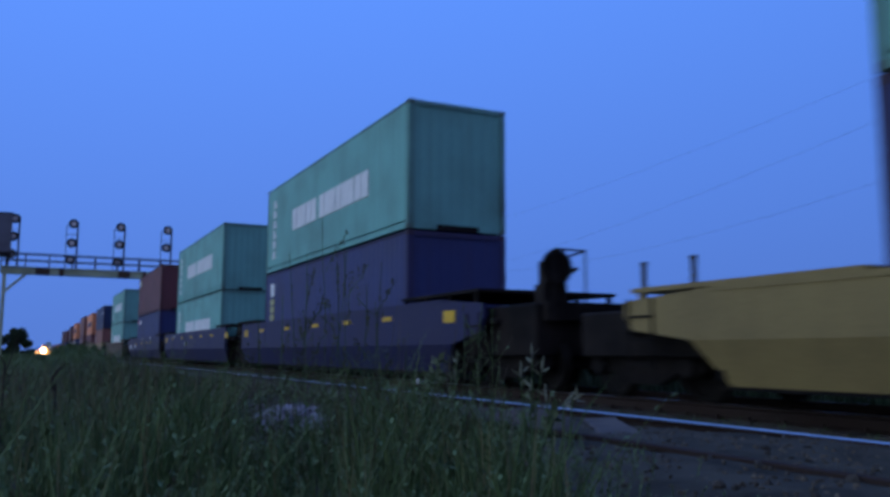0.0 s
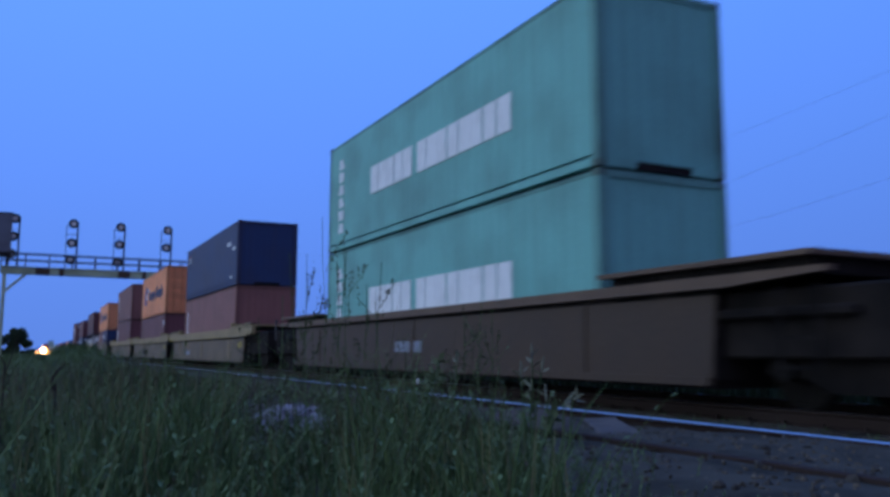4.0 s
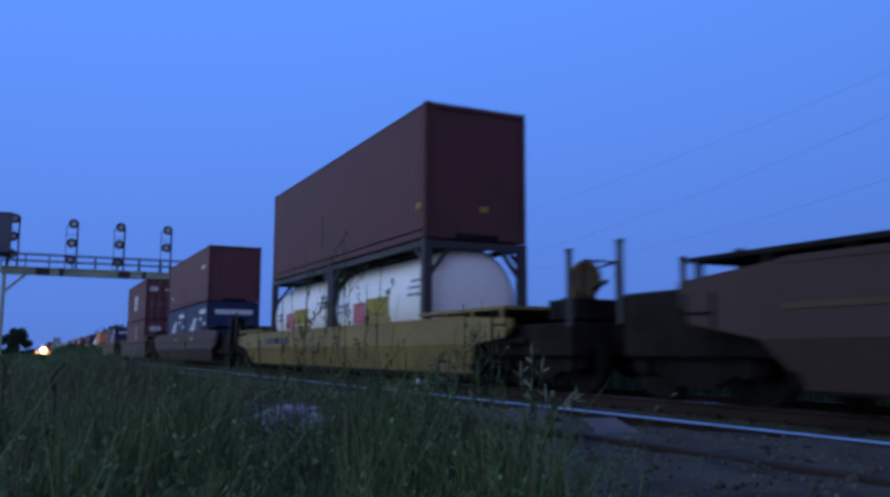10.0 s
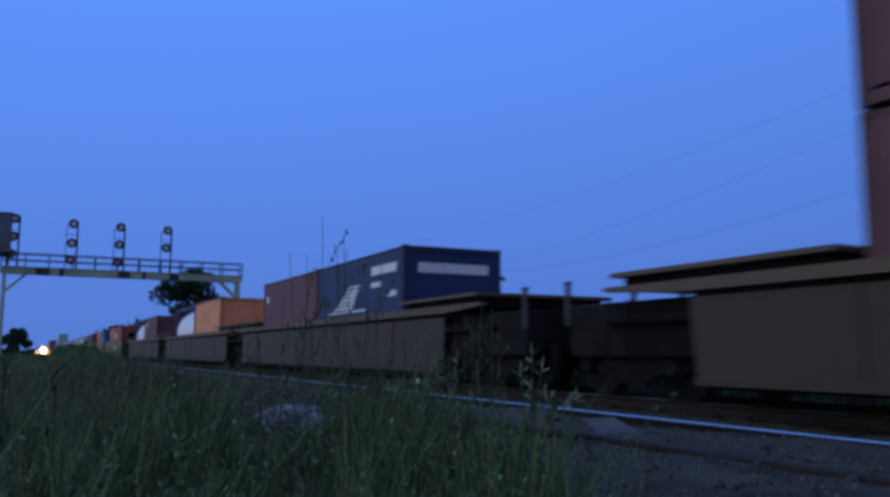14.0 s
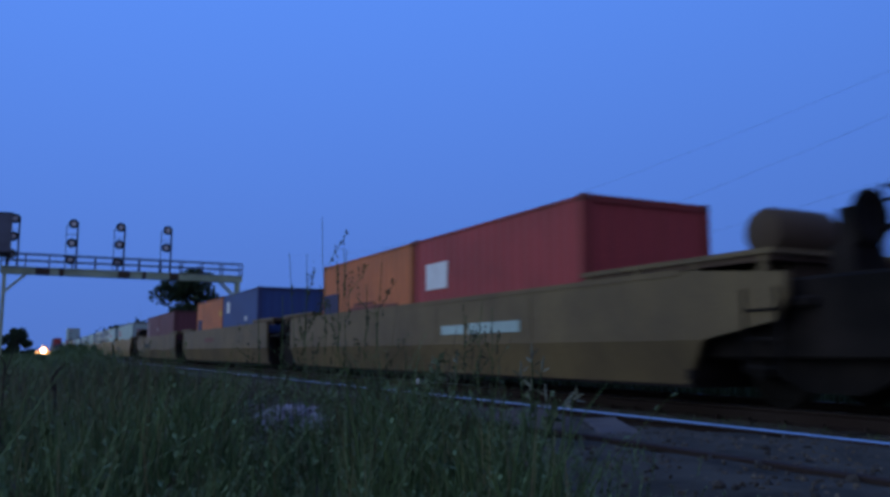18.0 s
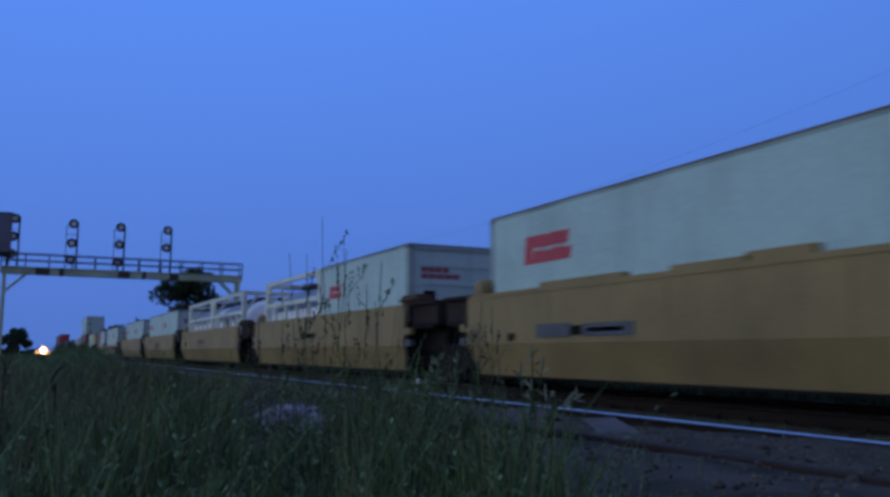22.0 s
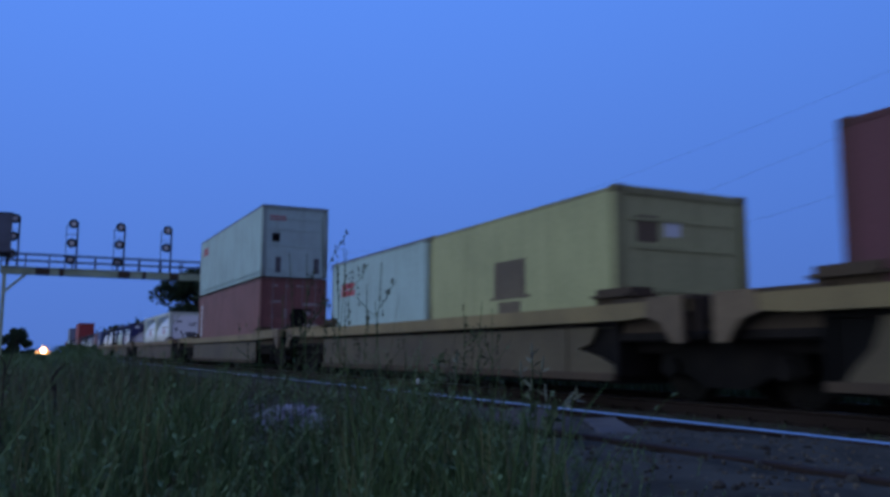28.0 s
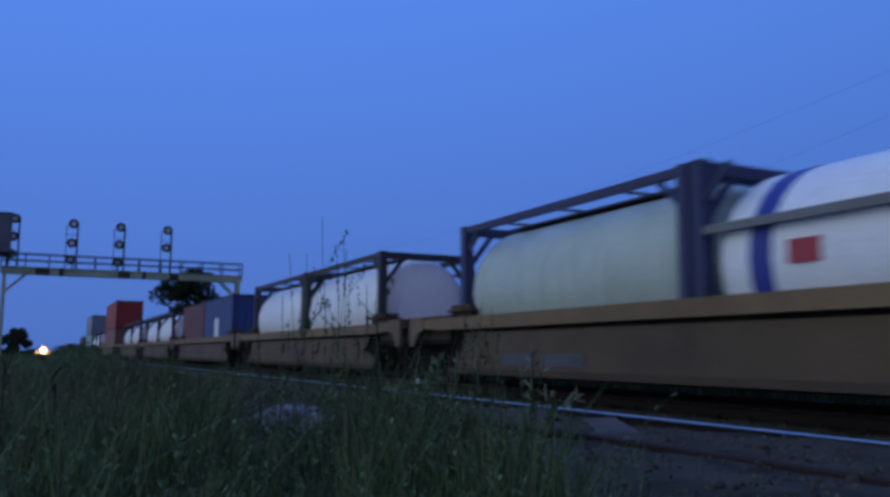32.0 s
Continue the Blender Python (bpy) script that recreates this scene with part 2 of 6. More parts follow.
def prism(bm, outline, y0, y1):
    """An outline in x and z, drawn out from y0 to y1."""
    a = [bm.verts.new((x, y0, z)) for x, z in outline]
    b = [bm.verts.new((x, y1, z)) for x, z in outline]
    n = len(a)
    bm.faces.new(a)
    bm.faces.new(b[::-1])
    for i in range(n):
        bm.faces.new((a[(i + 1) % n], a[i], b[i], b[(i + 1) % n]))


def shift(bm, x=0, y=0, z=0):
    bmesh.ops.translate(bm, verts=bm.verts, vec=(x, y, z))


def mesh_of(bm, name, mat, smooth=False):
    bmesh.ops.recalc_face_normals(bm, faces=bm.faces)
    me = bpy.data.meshes.new(name)
    bm.to_mesh(me)
    bm.free()
    me.materials.append(mat)
    if smooth:
        me.polygons.foreach_set("use_smooth", [True] * len(me.polygons))
        me.set_sharp_from_angle(angle=radians(40))
    return me


def part(name, data, mat, parent, label="", at=None, smooth=False):
    """Links a bmesh, or a mesh that is shared, as one mesh object under a thing or a part."""
    if isinstance(data, bmesh.types.BMesh):
        data = mesh_of(data, name, mat, smooth)
    ob = new(name, data)
    ob.parent = parent
    if at is not None:
        ob.matrix_basis = at
    if label:
        ob["label"] = label
    return ob


CACHE = {}


def cached(key, name, mat, make, smooth=False):
    if key not in CACHE:
        bm = bmesh.new()
        make(bm)
        CACHE[key] = mesh_of(bm, name, mat, smooth)
    return CACHE[key]


# ---------------------------------------------------------------- the line: ground, tracks
def ground_height(x, y):
    """The bed lies level under both tracks and falls off towards the grass on this side."""
    if y > -6.0:
        h = -0.20
    else:
        h = -0.20 - 0.38 * min(1.0, (-6.0 - y) / 1.8)
    if y > 4.0:
        h = -0.20 - 0.5 * min(1.0, (y - 4.0) / 3.0)
    return h


def build_ground():
    bm = bmesh.new()
    xs = [-2500, -900, -400, -200, -120, -80] + [-60 + 2 * i for i in range(26)] + [-8 + 0.5 * i for i in range(1, 25)] + [8, 20, 60, 200, 900, 2500]
    ys = [-2500, -600, -200, -80, -40, -25, -16] + [-13 + 0.5 * i for i in range(35)] + [5, 6, 7, 9, 15, 30, 80, 200, 600, 2500]
    grid = [[bm.verts.new((x, y, ground_height(x, y) + (0.05 * noise.noise(Vector((x, y, 0)) * 0.7) if -60 < x < 6 and -13 < y < 4 else 0)))
             for y in ys] for x in xs]
    for i in range(len(xs) - 1):
        for j in range(len(ys) - 1):
            bm.faces.new((grid[i][j], grid[i + 1][j], grid[i + 1][j + 1], grid[i][j + 1]))
    ob = new("ground", mesh_of(bm, "ground", GROUND, True))
    tagged(ob, "dark soil and weeds falling away from the ballast", "ground", kind="structure")


def rail_profile():
    return [(-0.07, -0.18), (0.07, -0.18), (0.07, -0.165), (0.012, -0.145), (0.012, -0.05), (0.036, -0.035), (0.036, -0.010),
            (0.026, -0.001), (0, 0), (-0.026, -0.001), (-0.036, -0.010), (-0.036, -0.035), (-0.012, -0.05), (-0.012, -0.145), (-0.07, -0.165)]


def build_track(y, label, bright=(True, True)):
    track = new("track")
    track.location = (0, y, 0.02 if y else 0)
    tagged(track, label, "railway track", kind="structure")
    for side, shiny in zip((-0.7525, 0.7525), bright):
        bm = bmesh.new()
        prof = rail_profile()
        a = [bm.verts.new((-900, side + py, pz)) for py, pz in prof]
        b = [bm.verts.new((60, side + py, pz)) for py, pz in prof]
        for i in range(len(prof)):
            j = (i + 1) % len(prof)
            f = bm.faces.new((a[i], a[j], b[j], b[i]))
            f.material_index = 1 if shiny and 6 <= i <= 9 else 0
        me = mesh_of(bm, "rail", RAILSIDE)
        me.materials.append(RAILTOP)
        part("rail", me, None, track, "steel rail with a polished head" if shiny else "rusty steel rail")
    tie = cached("tie", "tie", TIE, lambda bm: box(bm, -0.115, 0.115, -1.3, 1.3, -0.36, -0.17))
    for i in range(110):
        x = 6 - 0.51 * i
        part("tie", tie, TIE, track, at=pose(x + random.uniform(-0.02, 0.02), random.uniform(-0.04, 0.04), random.uniform(-0.012, 0.012), 0, 0, random.uniform(-1, 1)))
    bm = bmesh.new()
    for i in range(110, 700):
        x = 6 - 0.51 * i
        box(bm, x - 0.115, x + 0.115, -1.3, 1.3, -0.36, -0.17)
    tagged(part("far_ties", bm, TIE, track), kind="stuff")
    bm = bmesh.new()
    for i in range(110):
        x = 6 - 0.51 * i
        for s in (-0.7525, 0.7525):
            box(bm, x - 0.09, x + 0.09, s - 0.17, s + 0.17, -0.172, -0.155)
            for d in (-0.1, 0.1):
                box(bm, x - 0.02, x + 0.02, s + d - 0.02, s + d + 0.02, -0.16, -0.125)
    tagged(part("tie_plates", bm, RAILSIDE, track), kind="stuff")


def stones(name, label, count, place, size, mat):
    """Many small broken stones in one object."""
    rng = random.Random(7 + count)
    shapes = []
    for k in range(8):
        bm = bmesh.new()
        bmesh.ops.create_icosphere(bm, subdivisions=1, radius=1)
        for v in bm.verts:
            v.co *= rng.uniform(0.7, 1.15)
            v.co.z *= 0.7
        bm.verts.index_update()
        shapes.append((np.array([v.co[:] for v in bm.verts]), [[v.index for v in f.verts] for f in bm.faces]))
        bm.free()
    verts, faces, n = [], [], 0
    for i in range(count):
        x, y, z = place(rng)
        co, fs = shapes[rng.randrange(8)]
        s = size * rng.uniform(0.55, 1.4)
        e = Euler((rng.uniform(0, 6), rng.uniform(0, 6), rng.uniform(0, 6))).to_matrix()
        p = (co @ np.array(e).T) * s + (x, y, z)
        verts.append(p)
        faces += [[a + n for a in f] for f in fs]
        n += len(co)
    me = bpy.data.meshes.new(name)
    me.from_pydata(np.concatenate(verts).tolist(), [], faces)
    me.materials.append(mat)
    return tagged(new(name, me), label, "ballast", kind="stuff")


TRACK_Y = -3.93


def bed_height(x, y):
    """Silt lies highest round the near track, whose outer rail is almost buried."""
    z = -0.172 + 0.030 * noise.noise(Vector((x * 1.3, y * 1.3, 4))) + 0.012 * noise.noise(Vector((x * 6, y * 6, 1)))
    near = min(1.0, max(0.0, (1.95 - abs(y + 4.60)) / 0.50))
    z += (0.105 + 0.055 * min(1.0, max(0.0, (x + 6.5) / 2.0))) * near + 0.02 * near * noise.noise(Vector((x * 2.3, y * 3.1, 9)))
    for r in (-0.7525, 0.7525):
        if abs(y - r) < 0.14:
            z -= 0.025
    return z - max(0.0, -5.4 - y) * 0.25 - max(0.0, y - 2.0) * 0.3


def bed_sheet():
    """The worn, silted ballast bed that fills the ties almost to their tops."""
    bm = bmesh.new()
    xs = [-600, -200, -90] + [-50 + 1.0 * i for i in range(36)] + [-15 + 0.16 * i for i in range(1, 125)] + [8, 30, 60]
    ys = [-6.9 + 0.16 * i for i in range(64)]

    grid = [[bm.verts.new((x, y, bed_height(x, y))) for y in ys] for x in xs]
    for i in range(len(xs) - 1):
        for j in range(len(ys) - 1):
            bm.faces.new((grid[i][j], grid[i + 1][j], grid[i + 1][j + 1], grid[i][j + 1]))
    tagged(new("ballast_bed", mesh_of(bm, "ballast_bed", BED, True)), "silted grey ballast bed under both tracks", "ballast", kind="structure")


def spill():
    """A low spill of pale fines over the bright rail, with a broken board in it."""
    thing = new("gravel_spill")
    tagged(thing, "low spill of pale grey fines over the rail", "gravel")
    bm = bmesh.new()
    rings = []
    for k in range(7):
        r = k / 6
        rings.append([bm.verts.new((-7.30 + 0.95 * r * math.cos(a) * (1 + 0.2 * noise.noise(Vector((math.cos(a), math.sin(a), 3)))),
                                    -3.78 + 0.50 * r * math.sin(a) - 0.15 * r * math.cos(a),
                                    -0.12 + 0.175 * (1 - r * r) + 0.015 * noise.noise(Vector((k, a * 3, 0))))) for a in np.linspace(0, 6.283, 28)[:-1]])
    for A, B in zip(rings, rings[1:]):
        for i in range(27):
            j = (i + 1) % 27
            bm.faces.new((A[i], A[j], B[j], B[i]))
    part("mound", bm, FINES, thing, smooth=True)
    bm = bmesh.new()
    top = [bm.verts.new(p) for p in ((-7.08, -3.31, -0.045), (-5.60, -4.18, -0.050), (-5.20, -4.00, -0.040), (-6.60, -3.27, -0.005))]
    low = [bm.verts.new(v.co - Vector((0, 0, 0.06))) for v in top]
    bm.faces.new(top)
    bm.faces.new(low[::-1])
    for i in range(4):
        bm.faces.new((top[i], low[i], low[i - 1], top[i - 1]))
    bmesh.ops.bevel(bm, geom=bm.edges[:], offset=0.012, segments=1, affect="EDGES")
    part("board", bm, BOARD, thing, "weathered broken board leaning on the rail")


def build_line():
    build_ground()
    spill()
    # far rail's head takes the dark rust colour for shade under the train
    build_track(0.0, "main track with dark ties and ballast under the freight train", (True, False))
    build_track(TRACK_Y, "empty near track with worn ties and one bright rail", (False, True))

    bed_sheet()

    def bed(rng):
        x = 3.5 - 22 * rng.random() ** 1.6
        y = rng.uniform(-6.3, -1.0)
        return x, y, bed_height(x, y) + rng.uniform(-0.014, 0.004)
    stones("ballast", "fine grey crushed stone between and beside the tracks", 16000, bed, 0.016, STONE)
    stones("ballast", "coarser dark stones lying loose on the bed", 1100, bed, 0.030, DARKSTONE)

    def far_bed(rng):
        return rng.uniform(-70, -20), rng.uniform(-6.2, -1.0), -0.19 + rng.uniform(-0.02, 0.03)
    stones("ballast", "grey ballast further up the line", 5000, far_bed, 0.06, STONE)

    def heap(cx, cy, rx, ry, top):
        def place(rng):
            a, r = rng.uniform(0, 6.283), rng.random() ** 0.6
            return cx + rx * r * math.cos(a), cy + ry * r * math.sin(a), -0.2 + top * (1 - r * r) * rng.uniform(0.7, 1)
        return place
    stones("stone_pile", "small heap of pale broken stone in the grass", 420, heap(-9.0, -5.72, 1.25, 0.40, 0.22), 0.045, PALESTONE)
    stones("stone_pile", "scatter of pale broken stone beside the near rail", 60, heap(-4.5, -5.25, 0.36, 0.20, 0.05), 0.020, PALESTONE)


# ---------------------------------------------------------------- containers
HW = 1.219


def corrugated(bm, x0, x1, z0, z1, y, out, pitch=0.28, depth=0.009):
    """A corrugated sheet in x and z at y; out: which way it faces."""
    n = max(2, round((x1 - x0) / pitch))
    p = (x1 - x0) / n
    line = []
    for i in range(n):
        a = x0 + i * p
        line += [(a, 0), (a + 0.25 * p, 0), (a + 0.5 * p, 1), (a + 0.75 * p, 1)]
    line.append((x1, 0))
    lo = [bm.verts.new((x, y - out * depth * d, z0)) for x, d in line]
    hi = [bm.verts.new((x, y - out * depth * d, z1)) for x, d in line]
    for i in range(len(line) - 1):
        q = (lo[i], lo[i + 1], hi[i + 1], hi[i])
        bm.faces.new(q if out < 0 else q[::-1])


def turn_bm(bm, degrees):
    bmesh.ops.rotate(bm, verts=bm.verts, cent=(0, 0, 0), matrix=Matrix.Rotation(radians(degrees), 3, "Z"))


def blocks(bm, items, y):
    """Flat raised patches on the side that faces the camera: (x, z, width, height[, slant])."""
    for it in items:
        x, z, w, h = it[:4]
        k = it[4] if len(it) > 4 else 0.0
        a = [bm.verts.new(p) for p in ((x, y, z), (x + w, y, z), (x + w + k, y, z + h), (x + k, y, z + h))]
        b = [bm.verts.new((v.co.x, y + 0.03, v.co.z)) for v in a]
        bm.faces.new(a)
        for i in range(4):
            j = (i + 1) % 4
            bm.faces.new((a[j], a[i], b[i], b[j]))


def lettering(x0, z0, height, word, width=0.62):
    """Plain blocks as large as the letters of a name: C full, T with a stem up, x low, d with a stem down, - a dash, blank a gap."""
    out, x, w = [], x0, height * width
    for k, c in enumerate(word):
        wide = w * (0.90, 0.97, 0.86)[k % 3]
        if c == "C":
            out.append((x, z0, wide, height))
        elif c == "-":
            out.append((x, z0 + height * 0.30, w * 0.45, height * 0.14))
        elif c != " ":
            body = [(x, z0, wide, height * 0.70)]
            if c == "T":
                body.append((x, z0 + height * 0.70, w * 0.30, height * 0.30))
            if c == "d":
                body.append((x + wide - w * 0.32, z0 - height * 0.24, w * 0.32, height * 0.24))
            out.append(body)
        x += w * {" ": 0.55, "-": 0.62}.get(c, 1.0)
    return out


def column(x, z0, z1, n, w):
    """Upright lettering as plain uneven bars one over another."""
    h = (z1 - z0) / n
    return [[(x + w * (0.0, 0.08, 0.04)[i % 3], z0 + i * h, w * (0.92, 0.80, 0.88)[i % 3], h * 0.34),
             (x + w * (0.14, 0.0, 0.10)[i % 3], z0 + (i + 0.37) * h, w * (0.70, 0.86, 0.62)[i % 3], h * 0.36)] for i in range(n)]


def container(label, colour, length=12.192, height=2.896, front="plain", smooth=False, marks=(), end_marks=(), trim=None):
    """A freight container; its front end stands at x = 0 and its floor at z = 0."""
    thing = new("container")
    tagged(thing, label, "container", group="containers on the train")
    L, H, key = length, height, (length, height, colour.name, smooth)

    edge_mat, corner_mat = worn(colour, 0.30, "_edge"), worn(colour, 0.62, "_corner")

    def skeleton(bm):
        for x in (-0.09, -L + 0.09):
            for y in (-HW + 0.08, HW - 0.08):
                box(bm, x - 0.085, x + 0.085, y - 0.075, y + 0.075, 0.10, H - 0.10)
        for y in (-HW + 0.05, HW - 0.05):
            box(bm, -L + 0.17, -0.17, y - 0.04, y + 0.04, H - 0.095, H - 0.026)
        for x in (-0.06, -L + 0.06):
            box(bm, x - 0.055, x + 0.055, -HW + 0.16, HW - 0.16, H - 0.125, H - 0.012)
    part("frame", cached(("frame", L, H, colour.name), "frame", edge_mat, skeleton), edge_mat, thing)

    for y in (-1, 1):
        def sill(bm):
            ends = [[bm.verts.new((x, y * (HW - d), z)) for d, z in ((0.005, 0.026), (0.005, 0.155), (0.11, 0.155), (0.11, 0.24), (0.14, 0.24), (0.14, 0.026))] for x in (-L + 0.17, -0.17)]
            bm.faces.new(ends[0])
            bm.faces.new(ends[1][::-1])
            for i in range(6):
                bm.faces.new((ends[0][i - 1], ends[0][i], ends[1][i], ends[1][i - 1]))
        part("bottom_rail", cached(("sill", y, L, colour.name), "bottom_rail", colour, sill), colour, thing)
    sm = cached(("end_sill", colour.name), "end_sill", colour, lambda bm: box(bm, -0.055, 0.055, -HW + 0.16, HW - 0.16, 0.012, 0.15))
    for x in (-0.06, -L + 0.06):
        part("end_sill", sm, colour, thing, at=pose(x, 0, 0))
    if trim:
        def edge(bm):
            for y in (-HW + 0.05, HW - 0.05):
                box(bm, -L + 0.17, -0.17, y - 0.046, y + 0.046, H - 0.035, H - 0.006)
            for x in (-0.06, -L + 0.06):
                box(bm, x - 0.06, x + 0.06, -HW + 0.16, HW - 0.16, H - 0.035, H - 0.004)
        part("top_rail", cached(("edge", L, H), "top_rail", trim, edge), trim, thing, "dark rail round the top edge")

    for out in (-1, 1):
        def side(bm):
            if smooth:
                box(bm, -L + 0.17, -0.17, out * (HW - 0.012) - 0.01, out * (HW - 0.012) + 0.01, 0.20, H - 0.09)
            else:
                corrugated(bm, -L + 0.17, -0.17, 0.20, H - 0.09, out * (HW - 0.012), out)
        part("side_panel", cached(("side", out) + key, "side_panel", colour, side), colour, thing)

    if smooth:
        strip = cached(("seam", H, colour.name), "seam_strip", colour, lambda bm: box(bm, -0.025, 0.025, -HW - 0.003, -HW + 0.003, 0.21, H - 0.1))
        n = round(L / 1.5)
        for i in range(1, n):
            part("seam_strip", strip, colour, thing, at=pose(-L * i / n, 0, 0))

    def roof(bm):
        box(bm, -L + 0.06, -0.06, -HW + 0.06, HW - 0.06, H - 0.05, H - 0.025)
    part("roof", cached(("roof",) + key, "roof", colour, roof), colour, thing)

    def floor(bm):
        box(bm, -L + 0.12, -0.12, -HW + 0.1, HW - 0.1, 0.10, 0.15)
    part("floor", cached(("floor", L), "floor", SHADEDGRIME, floor), SHADEDGRIME, thing)

    def rear(bm):
        corrugated(bm, -HW + 0.16, HW - 0.16, 0.15, H - 0.12, L - 0.03, 1)
        turn_bm(bm, 90)
    part("end_wall", cached(("rear",) + key, "end_wall", colour, rear), colour, thing)
    rod_mat = edge_mat if colour == ORANGE else LOCKROD
    if front == "door":
        for s in (-1, 1):
            def leaf(bm):
                a, b = sorted((s * 0.012, s * (HW - 0.16)))
                box(bm, -0.075, -0.035, a, b, 0.15, H - 0.12)
            door = part("door", cached(("door", s, H, colour.name), "door", colour, leaf), colour, thing)

            rows, a, b = 4, *sorted((s * 0.012, s * (HW - 0.16)))
            hh = (H - 0.4) / rows
            pm = cached(("door_panel", s, H, colour.name), "door_panel", colour, lambda bm: box(bm, -0.036, -0.018, a + 0.07, b - 0.07, 0.0, hh * 0.72))
            for i in range(rows):
                part("door_panel", pm, colour, door, at=pose(0, 0, 0.22 + i * hh))
            edge_y = b if s > 0 else a
            hm = cached(("hinge", colour.name), "hinge", colour, lambda bm: box(bm, -0.036, 0.0, -0.05, 0.05, -0.06, 0.06))
            for z in (0.35, H * 0.5, H - 0.35):
                part("hinge", hm, colour, door, at=pose(0, edge_y, z))

            def rod(bm):
                lathe(bm, [(0.10, 0.019), (H - 0.06, 0.019)], 8, "z")
                for z in (0.2, 0.9, 1.5, H - 0.3):
                    box(bm, -0.03, 0.03, -0.05, 0.05, z - 0.04, z + 0.04)
                box(bm, 0.0, 0.03, -0.02, 0.36, 1.05, 1.09)
            rm = cached(("rod", H, colour.name), "lock_rod", rod_mat, rod)
            for y in (0.30, 0.78):
                part("lock_rod", rm, rod_mat, door, at=pose(0.004, s * y, 0))
    elif front == "reefer":
        panel = cached(("unit", H, colour.name), "cooling_panel", colour, lambda bm: box(bm, -0.09, -0.03, -HW + 0.16, HW - 0.16, 0.15, H - 0.12))
        part("cooling_panel", panel, colour, thing)
        hatch = cached(("hatch", colour.name), "service_hatch", colour, lambda bm: box(bm, -0.032, -0.008, -0.45, 0.45, 0.25, 1.0))
        for y in (-0.55, 0.55):
            part("service_hatch", hatch, colour, thing, at=pose(0, y, 0))
        rib = cached(("rib", colour.name), "panel_rib", colour, lambda bm: box(bm, -0.032, -0.012, -0.95, 0.95, 0.0, 0.05))
        for z in (1.1, 1.7, 2.1):
            part("panel_rib", rib, colour, thing, at=pose(0, 0, z))
        grille = cached(("grille",), "vent_grille", BLACK, lambda bm: box(bm, -0.034, 0.0, -0.85, -0.58, 1.28, 1.58))
        if colour != CREAM:
            part("vent_grille", grille, BLACK, thing, "small dark vent grille")
        slot = cached(("drain",), "drain_slot", DULL, lambda bm: box(bm, -0.034, -0.004, -0.10, 0.10, 0.16, 0.72))
        for y in (-0.62, 0.80):
            part("drain_slot", slot, DULL, thing, "dull grey fork slot", at=pose(0, y, 0))
    else:
        def wall(bm):
            corrugated(bm, -HW + 0.16, HW - 0.16, 0.15, H - 0.12, 0.03, -1)
            turn_bm(bm, 90)
        part("end_wall", cached(("front",) + key, "end_wall", colour, wall), colour, thing)
        if L > 10:
            # the hollow's shade is a black box, set just proud of the sill
            tunnel = cached(("tunnel",), "gooseneck_tunnel", BLACK, lambda bm: box(bm, -0.04, 0.004, -0.52, 0.52, 0.0, 0.125))
            part("gooseneck_tunnel", tunnel, BLACK, thing, "dark recess under the front sill")

    def casting(bm):
        v = box(bm, -0.089, 0.089, -0.081, 0.081, -0.059, 0.059)
        bmesh.ops.bevel(bm, geom=bm.edges[:], offset=0.012, segments=1, affect="EDGES")
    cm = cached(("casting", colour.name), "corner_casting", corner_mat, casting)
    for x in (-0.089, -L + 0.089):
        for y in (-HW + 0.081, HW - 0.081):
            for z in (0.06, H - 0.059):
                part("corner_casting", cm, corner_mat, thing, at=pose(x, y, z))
    for mat, items in marks:
        for item in items:
            bm = bmesh.new()
            blocks(bm, item if isinstance(item, list) else [item], -HW - 0.004)
            part("marking", bm, mat, thing, "painted marking on the side")
    for mat, items in end_marks:
        for item in items:
            bm = bmesh.new()
            blocks(bm, item if isinstance(item, list) else [item], {"plain": 0.026, "door": 0.014, "reefer": 0.027}[front])
            turn_bm(bm, 90)
            part("marking", bm, mat, thing, "painted marking on the end")
    return thing


